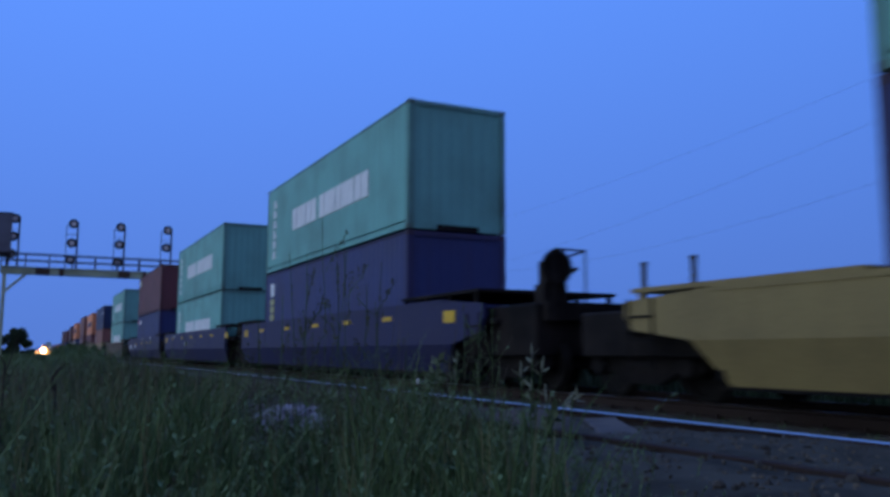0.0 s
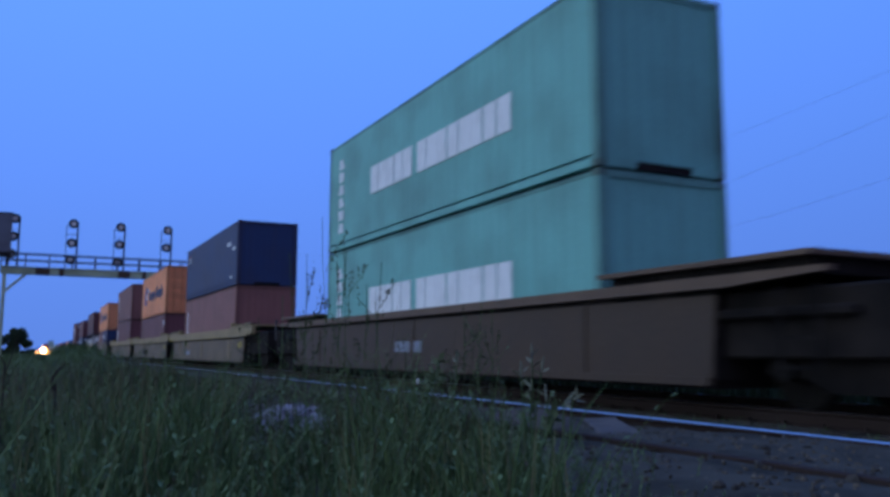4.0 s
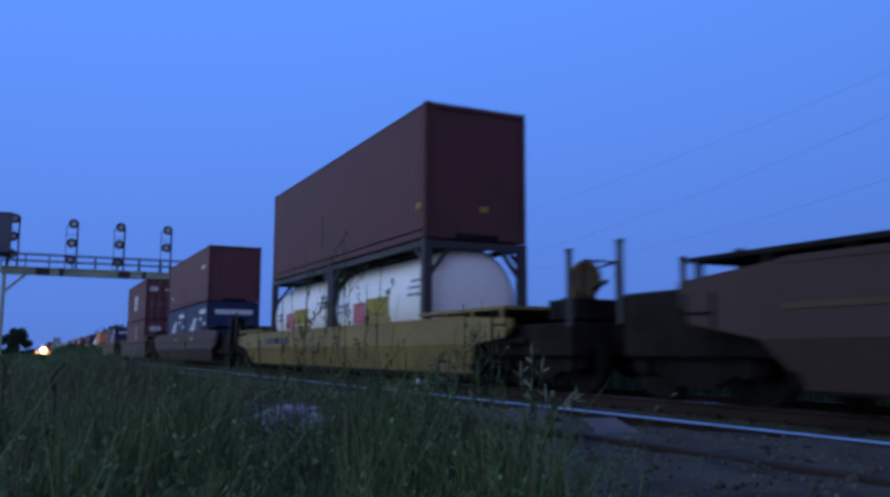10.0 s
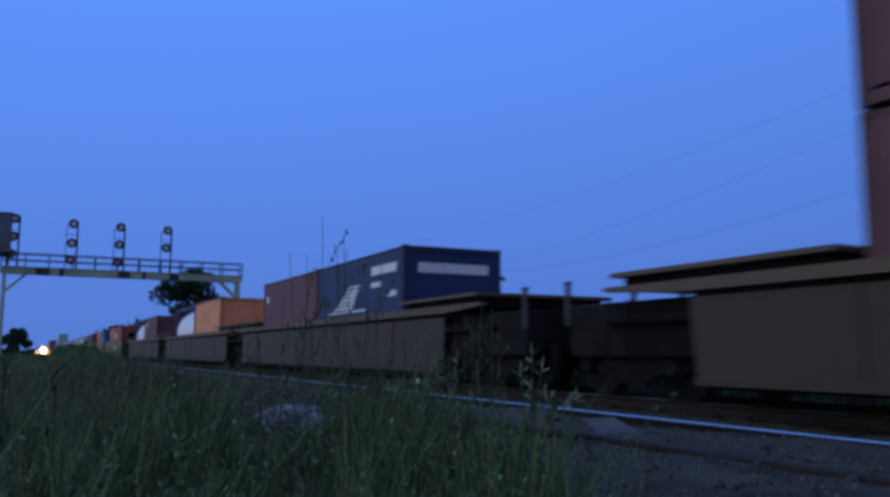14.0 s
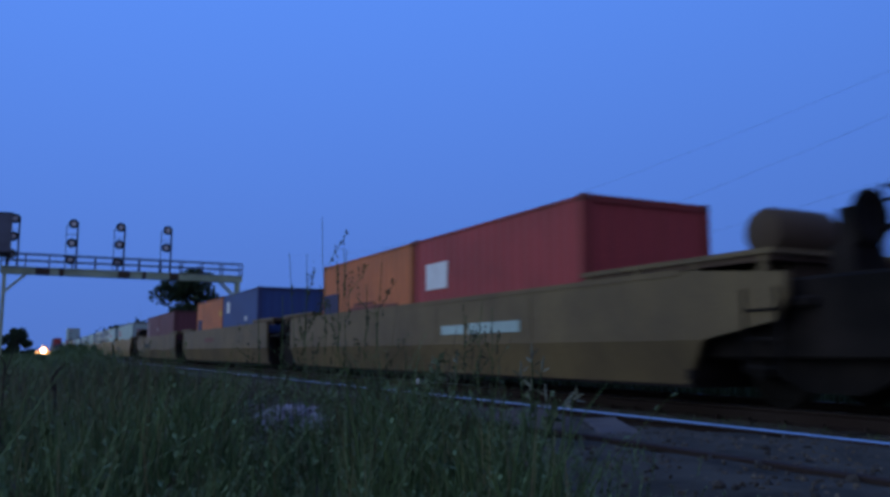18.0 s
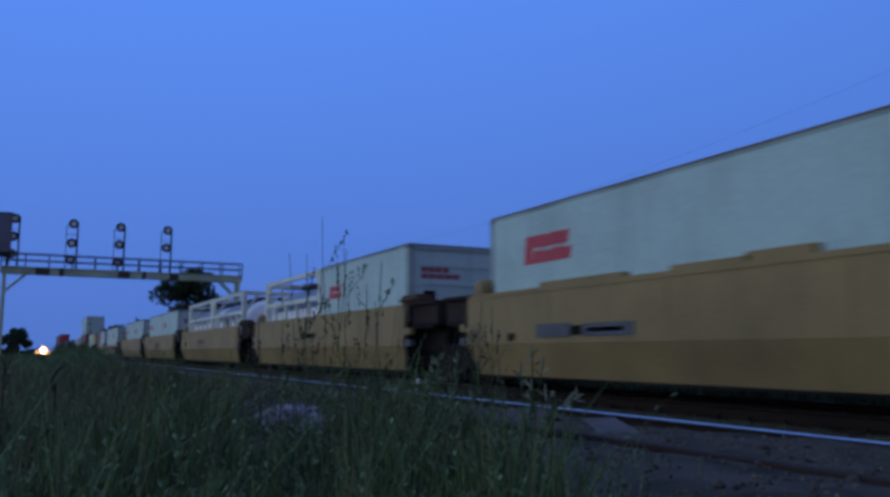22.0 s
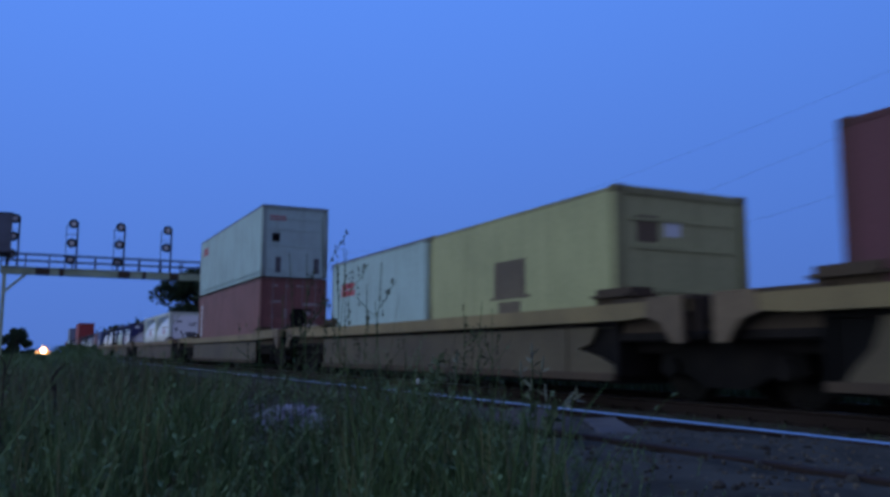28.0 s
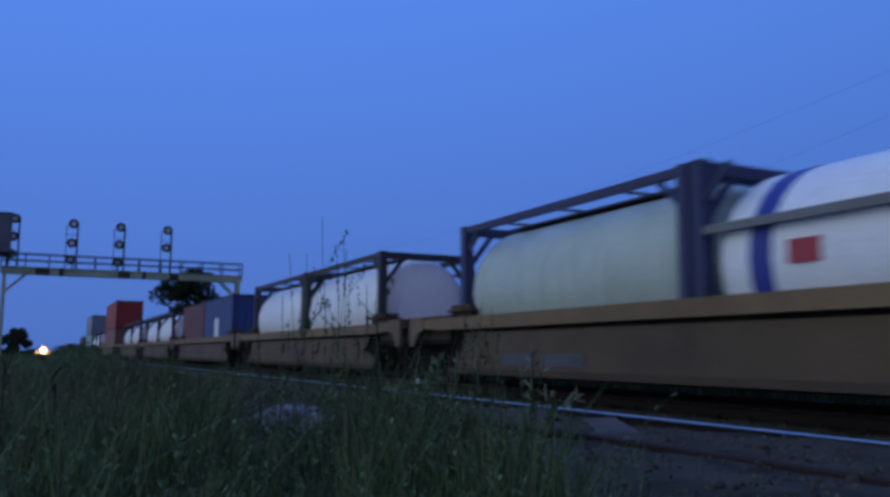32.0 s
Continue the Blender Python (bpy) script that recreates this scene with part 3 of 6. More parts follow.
def tank_container(label, barrel_mat, frame_mat, marks=(), length=6.058, height=2.591, band=None, cladding=None, trussed=False, top=True, art=False):
    """A tank in an open steel frame; its front end stands at x = 0 and its feet at z = 0."""
    thing = new("tank_container")
    tagged(thing, label, "tank container", group="tank containers on the train")
    L, H = length, height
    for x in (-0.09, -L + 0.09):
        def end(bm):
            for y in (-HW + 0.08, HW - 0.08):
                box(bm, x - 0.09, x + 0.09, y - 0.09, y + 0.09, 0.0, H)
            for z in (0.09, H - 0.09):
                box(bm, x - 0.06, x + 0.06, -HW + 0.16, HW - 0.16, z - 0.08, z + 0.08)
            for s in (-1, 1):
                bar(bm, (x, s * (HW - 0.12), H * 0.70), (x, s * 0.60, H - 0.12), 0.08)
                bar(bm, (x, s * (HW - 0.12), H * 0.30), (x, s * 0.60, 0.12), 0.08)
                if frame_mat == CREAMFRAME and not trussed:
                    for z0, z1 in ((H - 0.16, H - 0.75), (0.16, 0.75)):
                        v = [bm.verts.new((x + d, s * yy, z)) for d in (-0.02, 0.02) for yy, z in ((HW - 0.16, z0), (HW - 0.75, z0), (HW - 0.16, z1))]
                        bm.faces.new(v[:3])
                        bm.faces.new(v[5:2:-1])
                        for a in range(3):
                            bm.faces.new((v[a], v[(a + 1) % 3], v[3 + (a + 1) % 3], v[3 + a]))
        part("end_frame", cached(("tend", x, H, trussed, frame_mat.name), "end_frame", frame_mat, end), frame_mat, thing)
    for y in (-HW + 0.06, HW - 0.06):
        def rails(bm):
            if top:
                box(bm, -L + 0.17, -0.17, y - 0.05, y + 0.05, H - 0.14, H - 0.02)
            box(bm, -L + 0.17, -0.17, y - 0.05, y + 0.05, 0.03, 0.16)
            for x0, x1 in ((-0.17, -0.6), (-L + 0.17, -L + 0.6)):
                bar(bm, (x0, y, H - 0.50), (x1, y, H - 0.12), 0.07)
                bar(bm, (x0, y, 0.50), (x1, y, 0.12), 0.07)
                if trussed:
                    prism(bm, [(x0, H - 0.9), (x0, H - 0.14), (x1, H - 0.14), (x0 + (x1 - x0) * 0.3, H - 0.45)], y - 0.03, y + 0.03)
            if frame_mat == CREAMFRAME and not trussed:
                for e, d in ((-0.17, -1), (-L + 0.17, 1)):
                    prism(bm, [(e, 0.16), (e + d * 0.42, 0.16), (e + d * 0.26, 0.8), (e + d * 0.24, 1.5), (e + d * 0.36, 2.0), (e + d * 0.75, H - 0.14), (e, H - 0.14)], y - 0.03, y + 0.03)
            if trussed:
                box(bm, -L + 0.17, -0.17, y - 0.05, y + 0.05, 1.72, 1.84)
                for i in range(1, 5):
                    x = -L * i / 5
                    box(bm, x - 0.05, x + 0.05, y - 0.045, y + 0.045, 0.16, 1.72)
        part("side_rail", cached(("trail", trussed, top, y, L, H, frame_mat.name), "side_rail", frame_mat, rails), frame_mat, thing)

    R, ZC = (1.09, 1.22) if trussed else (1.14, 1.30) if not top else (1.18, 1.33)

    def barrel(bm):
        rings = [(-0.10, 0.05), (-0.105, 0.40), (-0.135, 0.78), (-0.20, 1.0), (-0.31, 1.12), (-0.46, 1.18)]
        rings += [(-L - p, r) for p, r in rings[::-1]]
        lathe(bm, [(p, r * R / 1.18) for p, r in rings], 28, "x")
        for v in bm.verts:
            v.co.z += ZC
    part("tank", cached(("barrel", L, R, barrel_mat.name), "tank", barrel_mat, barrel, True), barrel_mat, thing)
    if frame_mat == CREAMFRAME and not trussed:
        shield = cached(("shield",), "end_shield", TANKWHITE, lambda bm: box(bm, -0.10, -0.07, -1.0, 1.0, 0.20, H - 0.18))
        part("end_shield", shield, TANKWHITE, thing, "flat white plate over the tank's front end")
        for y, z, w, h in ((-0.80, 1.98, 0.30, 0.10), (-0.10, 1.92, 0.50, 0.05), (-0.10, 1.80, 0.36, 0.05), (-0.88, 1.50, 0.14, 0.16), (0.72, 1.62, 0.18, 0.14)):
            bm = bmesh.new()
            box(bm, -0.072, -0.060, y, y + w, z, z + h)
            part("end_label", bm, DULL, thing, "dull grey label")
        for outline in ([(-0.22, 1.12), (0.26, 1.12), (0.34, 1.42), (-0.30, 1.42)], [(-0.40, 1.10), (-0.32, 1.10), (-0.52, 1.52), (-0.60, 1.52)], [(0.36, 1.10), (0.44, 1.10), (0.64, 1.52), (0.56, 1.52)]):
            bm = bmesh.new()
            prism(bm, outline, 0.058, 0.072)
            turn_bm(bm, 90)
            part("end_emblem", bm, DULL, thing, "grey angular patch on the end plate")
    if cladding:
        def clad(bm):
            n = 14
            for x0, x1 in ((-L + 0.60, -0.60),):
                a = [[bm.verts.new((x, -(R + 0.01) * math.sin(t), ZC + (R + 0.01) * math.cos(t))) for t in np.linspace(radians(-72), radians(72), n)] for x in (x0, x1)]
                for i in range(n - 1):
                    bm.faces.new((a[0][i], a[0][i + 1], a[1][i + 1], a[1][i]))
        part("cladding", cached(("clad", L, cladding.name), "cladding", cladding, clad, True), cladding, thing, "painted upper half of the tank")

    def walk_way(bm):
        x0, x1 = (-4.2, -0.5) if trussed else (-L + 0.6, -0.6)
        for y in (-0.28, 0.28):
            box(bm, x0, x1, y - 0.22, y + 0.22, H - (0.30 if trussed else 0.10), H - (0.20 if trussed else 0.07))
        for x in (-2.0, -3.0, -4.0) if trussed else (-1.4, -3.0, -4.6):
            box(bm, x - 0.04, x + 0.04, -HW + 0.1, HW - 0.1, H - (0.34 if trussed else 0.13), H - (0.30 if trussed else 0.10))
    if top:
        part("walkway", cached(("tway", L, trussed), "walkway", DARKFRAME, walk_way), DARKFRAME, thing, "dark grating along the top")
    else:
        for y in (-HW + 0.06, HW - 0.06):
            bm = bmesh.new()
            box(bm, -L + 0.17, -0.17, y - 0.06, y + 0.06, 1.66, 1.76)
            part("mid_rail", bm, POST, thing, "pale grey rail along the tank")
        bm = bmesh.new()
        box(bm, -1.75, -0.75, -0.62, 0.62, ZC + R - 0.25, H + 0.06)
        bmesh.ops.bevel(bm, geom=bm.edges[:], offset=0.16, segments=3, affect="EDGES")
        part("valve_housing", bm, TANKWHITE, thing, "rounded white valve housing on the tank", smooth=True)
        bm = bmesh.new()
        box(bm, -0.98, 0.0, -HW + 0.10, HW - 0.10, H - 0.06, H - 0.01)
        part("roof_plate", bm, DARKFRAME, thing, "dark plate over the front frame")
    if art:
        bm = bmesh.new()
        prism(bm, [(-HW + 0.17, H - 0.16), (0.45, H - 0.16), (0.55, 2.0), (0.20, 1.95), (-0.45, 1.85), (-HW + 0.17, 1.30)], -0.045, -0.025)
        turn_bm(bm, 90)
        part("end_plate", bm, ENDBLUE, thing, "dark blue plate across the upper front end")
        bm = bmesh.new()
        lathe(bm, [(0.046, 0.33), (0.060, 0.31)], 18, "x")
        shift(bm, 0, 0.42, 1.72)
        part("end_disc", bm, PLACARDBROWN, thing, "red-brown round patch on the front end")
        for y, z, w, h in ((-0.85, 2.16, 0.34, 0.2), (0.62, 2.12, 0.38, 0.12), (-0.25, 1.30, 0.22, 0.08)):
            bm = bmesh.new()
            box(bm, 0.046, 0.056, y, y + w, z, z + h)
            part("end_label", bm, MARKWHITE if z > 2 else MARKBLUE, thing, "small label on the front end")
    hatch = cached(("manhole", R), "manhole", POST, lambda bm: lathe(bm, [(ZC + R - 0.1, 0.28), (ZC + R + 0.06, 0.28), (ZC + R + 0.09, 0.20)], 16, "z"), True)
    part("manhole", hatch, POST, thing, at=pose(-L / 2, 0, 0))
    if band:
        def ring(bm):
            lathe(bm, [(-0.16, R + 0.007), (0.16, R + 0.007)], 28, "x")
        part("band", cached(("band", R, band.name), "band", band, ring, True), band, thing, "painted band round the tank", at=pose(-L + 0.96, 0, ZC))
    for mat, items in marks:
        for x, z, w, h in items:
            bm = bmesh.new()
            y = -math.sqrt(max(0.01, (R + 0.006) ** 2 - (z + h / 2 - ZC) ** 2)) - 0.012
            blocks(bm, [(x, z, w, h)], y)
            part("placard", bm, mat, thing, "placard on the tank")
    return thing


# ---------------------------------------------------------------- well cars
def truck(parent, x):
    """A two-axle truck under a car end or joint."""
    def bolster(bm):
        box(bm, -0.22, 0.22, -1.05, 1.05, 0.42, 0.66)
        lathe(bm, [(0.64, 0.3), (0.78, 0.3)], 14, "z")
    t = part("truck", cached("bolster", "truck", SHADEDGRIME, bolster), SHADEDGRIME, parent, at=pose(x, 0, 0))

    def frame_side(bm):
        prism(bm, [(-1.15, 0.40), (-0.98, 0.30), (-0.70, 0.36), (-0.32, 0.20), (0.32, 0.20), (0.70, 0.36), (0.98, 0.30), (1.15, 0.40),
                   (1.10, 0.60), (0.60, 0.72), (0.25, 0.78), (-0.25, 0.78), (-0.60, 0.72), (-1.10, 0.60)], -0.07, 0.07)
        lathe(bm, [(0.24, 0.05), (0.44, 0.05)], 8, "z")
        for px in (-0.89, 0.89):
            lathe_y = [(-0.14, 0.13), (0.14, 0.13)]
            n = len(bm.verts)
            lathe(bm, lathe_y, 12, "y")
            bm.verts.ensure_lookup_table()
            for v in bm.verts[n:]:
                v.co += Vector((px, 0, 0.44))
    fm = cached("side_frame", "side_frame", SHADEDGRIME, frame_side)
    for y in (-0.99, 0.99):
        part("side_frame", fm, SHADEDGRIME, t, at=pose(0, y, 0))

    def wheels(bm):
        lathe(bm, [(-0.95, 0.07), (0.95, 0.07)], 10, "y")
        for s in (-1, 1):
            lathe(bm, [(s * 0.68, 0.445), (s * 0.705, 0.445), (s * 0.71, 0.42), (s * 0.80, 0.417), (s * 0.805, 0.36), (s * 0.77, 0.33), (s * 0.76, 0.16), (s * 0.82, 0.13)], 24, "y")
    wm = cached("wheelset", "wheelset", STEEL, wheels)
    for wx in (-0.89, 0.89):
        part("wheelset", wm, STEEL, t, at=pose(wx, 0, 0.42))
    return t


# ends of the well beyond the container's end: lower side, upper side, coupling or joint plane
LONG, SHORT = 2.25, 0.32


def end_of(kind, long, gap, style):
    low = LONG if long else 0.12 if style == "chord" else SHORT
    if kind == "joint":
        return low, min(low + 1.65, gap - 0.25) if style == "chord" and long else gap - 0.25 if style == "chord" else min(low + 0.95, gap - 0.15), gap
    return low, min(low + 1.65, gap - 0.45) if style == "chord" and long else gap - 0.45 if style == "chord" else min(low + 1.55, gap - 0.9), gap


def well_car(label, style, top_mat, low_mat, long, front, front_gap, rear, rear_gap, marks=(), low_marks=(), caps=(), brake=False, plate=None, chord=(0.76, 1.58, 0.14)):
    """One unit of a double-stack car; the front end of its container stands at x = 0. Its wheels run on z = 0."""
    thing = new("well_car")
    tagged(thing, label, "well car", group="well cars of the train")
    lf, uf, gf = end_of(front, long, front_gap, style)
    lr, ur, gr = end_of(rear, long, rear_gap, style)
    L = 12.19
    zb, zt, rise = chord
    lr, ur, gr = -L - lr, -L - ur, -L - gr
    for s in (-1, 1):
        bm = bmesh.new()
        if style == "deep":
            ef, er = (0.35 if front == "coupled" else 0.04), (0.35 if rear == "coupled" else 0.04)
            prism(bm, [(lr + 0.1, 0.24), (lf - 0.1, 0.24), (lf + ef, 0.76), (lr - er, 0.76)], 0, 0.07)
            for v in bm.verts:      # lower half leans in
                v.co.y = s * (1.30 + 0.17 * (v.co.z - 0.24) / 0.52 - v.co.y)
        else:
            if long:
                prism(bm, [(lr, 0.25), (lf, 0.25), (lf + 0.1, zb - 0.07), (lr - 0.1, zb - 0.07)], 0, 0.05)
            else:       # short wells: the plate is cut back at both ends, leaving dark wedges
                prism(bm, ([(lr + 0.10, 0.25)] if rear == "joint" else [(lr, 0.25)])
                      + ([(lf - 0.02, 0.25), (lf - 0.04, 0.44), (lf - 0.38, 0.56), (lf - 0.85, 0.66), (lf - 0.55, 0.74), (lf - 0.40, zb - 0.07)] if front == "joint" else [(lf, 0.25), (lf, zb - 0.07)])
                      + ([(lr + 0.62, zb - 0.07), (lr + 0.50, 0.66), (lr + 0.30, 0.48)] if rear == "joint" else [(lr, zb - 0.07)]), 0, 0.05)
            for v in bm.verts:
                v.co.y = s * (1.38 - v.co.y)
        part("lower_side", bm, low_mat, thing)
        bm = bmesh.new()
        if style == "deep":
            nose = [(lf + 0.35, 0.76), (uf - 0.15, 0.95), (uf, 1.20), (uf, 1.45), (lf, 1.58)] if front == "coupled" else [(lf + 0.04, 0.76), (lf + 0.06, 1.50), (lf, 1.58)]
            tail = [(lr, 1.58), (ur, 1.45), (ur, 1.20), (ur + 0.15, 0.95), (lr - 0.35, 0.76)] if rear == "coupled" else [(lr, 1.58), (lr - 0.06, 1.50), (lr - 0.04, 0.76)]
            prism(bm, [(x, 0.76 + (z - 0.76) * (zt - 0.76) / 0.82) for x, z in nose + tail], 0, 0.08)
            for v in bm.verts:
                v.co.y = s * (1.47 - v.co.y)
            box(bm, lr, lf, *sorted((s * 1.36, s * 1.482)), zt - 0.05, zt + 0.02)
        else:
            prism(bm, [(lr - 0.3, zb), (lf + 0.3, zb), (uf, zb + 0.08), (uf, zt), (ur, zt), (ur, zb + 0.08)], 0, 0.14)
            for v in bm.verts:
                v.co.y = s * (1.47 - v.co.y)
        part("top_chord", bm, top_mat, thing)
        if style == "chord":
            post_mat = CAR_TANPOST if low_mat == CAR_TANLOW else low_mat
            pm = cached(("post", s, zb, low_mat.name), "side_post", post_mat, lambda bm: box(bm, -0.10, 0.10, *sorted((s * 1.378, s * 1.40)), 0.26, zb - 0.07))
            for x in (-0.25, -6.15, -12.33) if long else (lf - 1.2, lr + 1.3):
                part("side_post", pm, post_mat, thing, at=pose(x, 0, 0))
            bm = bmesh.new()
            box(bm, lr, lf, *sorted((s * 1.378, s * 1.43)), 0.24, 0.34)
            part("bottom_chord", bm, low_mat if long else RUST, thing)
            # black strip colours in the shade of the gap below the chord
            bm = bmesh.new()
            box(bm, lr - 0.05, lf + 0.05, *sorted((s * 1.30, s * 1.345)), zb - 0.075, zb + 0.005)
            part("recess", bm, SHADEDGRIME, thing, "dark gap under the top chord")
            # added black plates make the wedges at the side ends read as shade
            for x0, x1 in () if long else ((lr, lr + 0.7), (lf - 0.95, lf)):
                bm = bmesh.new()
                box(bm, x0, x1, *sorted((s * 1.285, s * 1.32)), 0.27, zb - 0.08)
                part("inner_plate", bm, SHADEDGRIME, thing, "dark inner plate behind the cut-back side")
        else:
            rm = cached(("rib", s, zt, top_mat.name), "side_rib", top_mat, lambda bm: box(bm, -0.03, 0.03, *sorted((s * 1.468, s * 1.478)), 0.80, zt - 0.05))
            if top_mat == CAR_MAROON:
                bm = bmesh.new()
                box(bm, lr, lf, *sorted((s * 1.466, s * 1.484)), 1.06, 1.12)
                part("side_rail", bm, JOINTRUST, thing, "thin rusty rail along the side")
            for i in range(1, 5):
                part("side_rib", rm, top_mat, thing, at=pose(lr + (lf - lr) * i / 5, 0, 0))
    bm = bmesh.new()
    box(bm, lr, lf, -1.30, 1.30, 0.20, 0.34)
    part("floor", bm, SHADEDGRIME, thing)
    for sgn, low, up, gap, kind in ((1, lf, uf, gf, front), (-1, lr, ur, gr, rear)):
        # bulkheads take the near-black colour as the shade at the ends
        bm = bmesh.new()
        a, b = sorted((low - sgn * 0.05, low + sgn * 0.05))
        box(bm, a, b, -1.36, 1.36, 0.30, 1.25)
        part("bulkhead", bm, SHADEDGRIME, thing)
        # besides sills and bearings, added black boxes keep the open ends dark
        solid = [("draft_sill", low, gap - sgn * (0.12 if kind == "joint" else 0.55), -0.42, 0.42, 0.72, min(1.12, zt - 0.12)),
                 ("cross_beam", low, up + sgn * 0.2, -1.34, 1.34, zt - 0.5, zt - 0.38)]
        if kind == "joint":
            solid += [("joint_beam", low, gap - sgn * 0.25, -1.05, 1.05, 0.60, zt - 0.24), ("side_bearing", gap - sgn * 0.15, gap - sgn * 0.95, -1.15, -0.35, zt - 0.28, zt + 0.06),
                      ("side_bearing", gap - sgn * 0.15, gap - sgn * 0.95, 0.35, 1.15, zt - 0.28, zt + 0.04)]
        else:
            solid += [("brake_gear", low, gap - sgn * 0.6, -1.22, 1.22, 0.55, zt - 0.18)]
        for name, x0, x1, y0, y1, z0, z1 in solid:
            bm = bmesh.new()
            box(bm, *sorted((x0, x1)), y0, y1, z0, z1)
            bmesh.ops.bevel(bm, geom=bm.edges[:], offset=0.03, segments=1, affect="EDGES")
            part(name, bm, SHADEDGRIME, thing)
        if kind == "joint" and style == "deep" and not long:
            for z, mat in ((0.98, top_mat), (0.74, DULL)):
                bm = bmesh.new()
                box(bm, *sorted((low + sgn * 0.05, low + sgn * 0.34)), -1.47, -1.36, z, z + 0.13)
                part("step", bm, mat, thing)
        if kind == "joint" and style == "chord" and long and sgn < 0:
            bm = bmesh.new()
            box(bm, gap - 0.93, gap + 0.03, -1.18, 1.18, zt - 0.36, zt + 0.27)
            bmesh.ops.bevel(bm, geom=bm.edges[:], offset=0.10, segments=2, affect="EDGES")
            part("joint_cover", bm, JOINTRUST, thing, "dark rusty cover over the joint")
            for x in (gap - 0.61, gap - 0.25):
                bm = bmesh.new()
                box(bm, x - 0.04, x + 0.04, -1.22, -1.16, zt - 0.34, zt + 0.18)
                part("cover_rib", bm, SHADEDGRIME, thing)
        if top_mat == CAR_TAN:
            bm = bmesh.new()
            if sgn > 0:
                blocks(bm, [(lf - 0.80, 0.78, 0.55, 0.22)], -1.395)
            else:
                blocks(bm, [(ur + 0.15, zb + 0.04, 1.25, 0.10)], -1.482)
            part("marking", bm, PLACARD, thing, "worn yellow patch at the car end")
        if top_mat == CAR_RUSTY and long and sgn > 0:
            bm = bmesh.new()
            blocks(bm, [(1.75, zb + 0.08, 0.95, 0.11)], -1.482)
            part("marking", bm, PLACARD, thing, "worn yellow patch at the car end")
            bm = bmesh.new()
            box(bm, -0.12, 0.42, -1.36, -0.95, zt - 0.03, zt + rise + 0.13)
            bmesh.ops.bevel(bm, geom=bm.edges[:], offset=0.06, segments=2, affect="EDGES")
            part("corner_guide", bm, RUST, thing, "rusty guide block at the corner")
        if not long and style == "chord":
            for y in (-1.45, 1.45):
                bm = bmesh.new()
                outline = [(0.0, zb - 0.30), (0.0, zt + 0.05), (-0.62, zt + 0.05), (-0.66, zb + 0.02), (-0.40, zb - 0.05), (-0.20, zb - 0.30)]
                prism(bm, [(up + sgn * x, z) for x, z in outline], y - 0.035, y + 0.035)
                part("end_bracket", bm, ENDRUST, thing, "rust-stained bracket at the end of the chord")
        if not long:
            bm = bmesh.new()
            a, b = sorted((low, gap - sgn * (0.2 if kind == "joint" else 1.1)))
            box(bm, a, b, -1.28, 1.28, zt - 0.42, zt)
            box(bm, a, b, -1.36, 1.36, zt, zt + 0.06)
            part("end_deck", bm, DECKRUST if style == "deep" else RUST, thing, "rusty deck plate over the car end")
            for y in (-1.08, 1.08):
                bm = bmesh.new()
                if style == "deep" and sgn < 0:
                    lathe(bm, [(-0.17, 0.06), (-0.15, 0.14), (-0.08, 0.19), (0.08, 0.19), (0.15, 0.14), (0.17, 0.06)], 16, "y")
                    shift(bm, low + 0.26, y - 0.20 if y < 0 else y + 0.20, zt + 0.12)
                    part("corner_guide", bm, top_mat, thing, "rounded dusty guide at the corner", smooth=True)
                    continue
                a, b = sorted((low - sgn * 0.65, low + sgn * 0.30))
                box(bm, a, b, y - 0.27, y + 0.27, zt + 0.02, zt + 0.24)
                bmesh.ops.bevel(bm, geom=bm.edges[:], offset=0.09, segments=2, affect="EDGES")
                part("corner_guide", bm, RUST, thing, "rusty guide block at the corner")
        if long or kind == "coupled":
            bm = bmesh.new()
            a, b = sorted((sgn * 0.25 + (0 if sgn > 0 else -L), up - sgn * 0.15))
            top = zt + rise
            box(bm, a, b, -1.47, 1.47, top - 0.06, top)
            for y in (-1.42, 1.42) if style == "deep" else ():
                for x in np.linspace(a + 0.15, b - 0.15, 4):
                    box(bm, x - 0.04, x + 0.04, y - 0.03, y + 0.03, zt - 0.1, top - 0.06)
            part("walkway", bm, plate or top_mat, thing)
            if top_mat == CAR_TAN:
                for i, (f, size, high) in enumerate(((0.05, 0.18, 0.15), (0.22, 0.36, 0.05), (0.42, 0.22, 0.07), (0.58, 0.40, 0.04), (0.76, 0.26, 0.09), (0.91, 0.30, 0.06))):
                    x = (a if sgn > 0 else b) + sgn * f * (b - a)
                    bm = bmesh.new()
                    box(bm, x - size / 2, x + size / 2, -1.46, -1.24, top - 0.02, top + high)
                    bmesh.ops.bevel(bm, geom=bm.edges[:], offset=0.02, segments=1, affect="EDGES")
                    part("deck_bracket", bm, (top_mat, JOINTRUST)[i % 2], thing)
            if top_mat == CAR_DUSTY:
                bm = bmesh.new()
                box(bm, a + 0.05, b - 0.05, -1.44, 1.44, zt + 0.01, top - 0.055)
                part("deck_support", bm, JOINTRUST, thing, "rusty plate under the walkway")
            if style == "chord":
                # black box under the walkway paints the shade of the open gap
                bm = bmesh.new()
                box(bm, a + 0.1, b - 0.1, -1.30, 1.30, zt - 0.06, top - 0.06)
                part("deck_support", bm, SHADEDGRIME, thing)
        if kind == "coupled":
            truck(thing, gap - sgn * 1.75)
            bm = bmesh.new()
            a, b = sorted((gap - sgn * 0.7, gap - sgn * 0.12))
            box(bm, a, b, -0.11, 0.11, 0.76, 0.94)
            a, b = sorted((gap - sgn * 0.30, gap + sgn * 0.02))
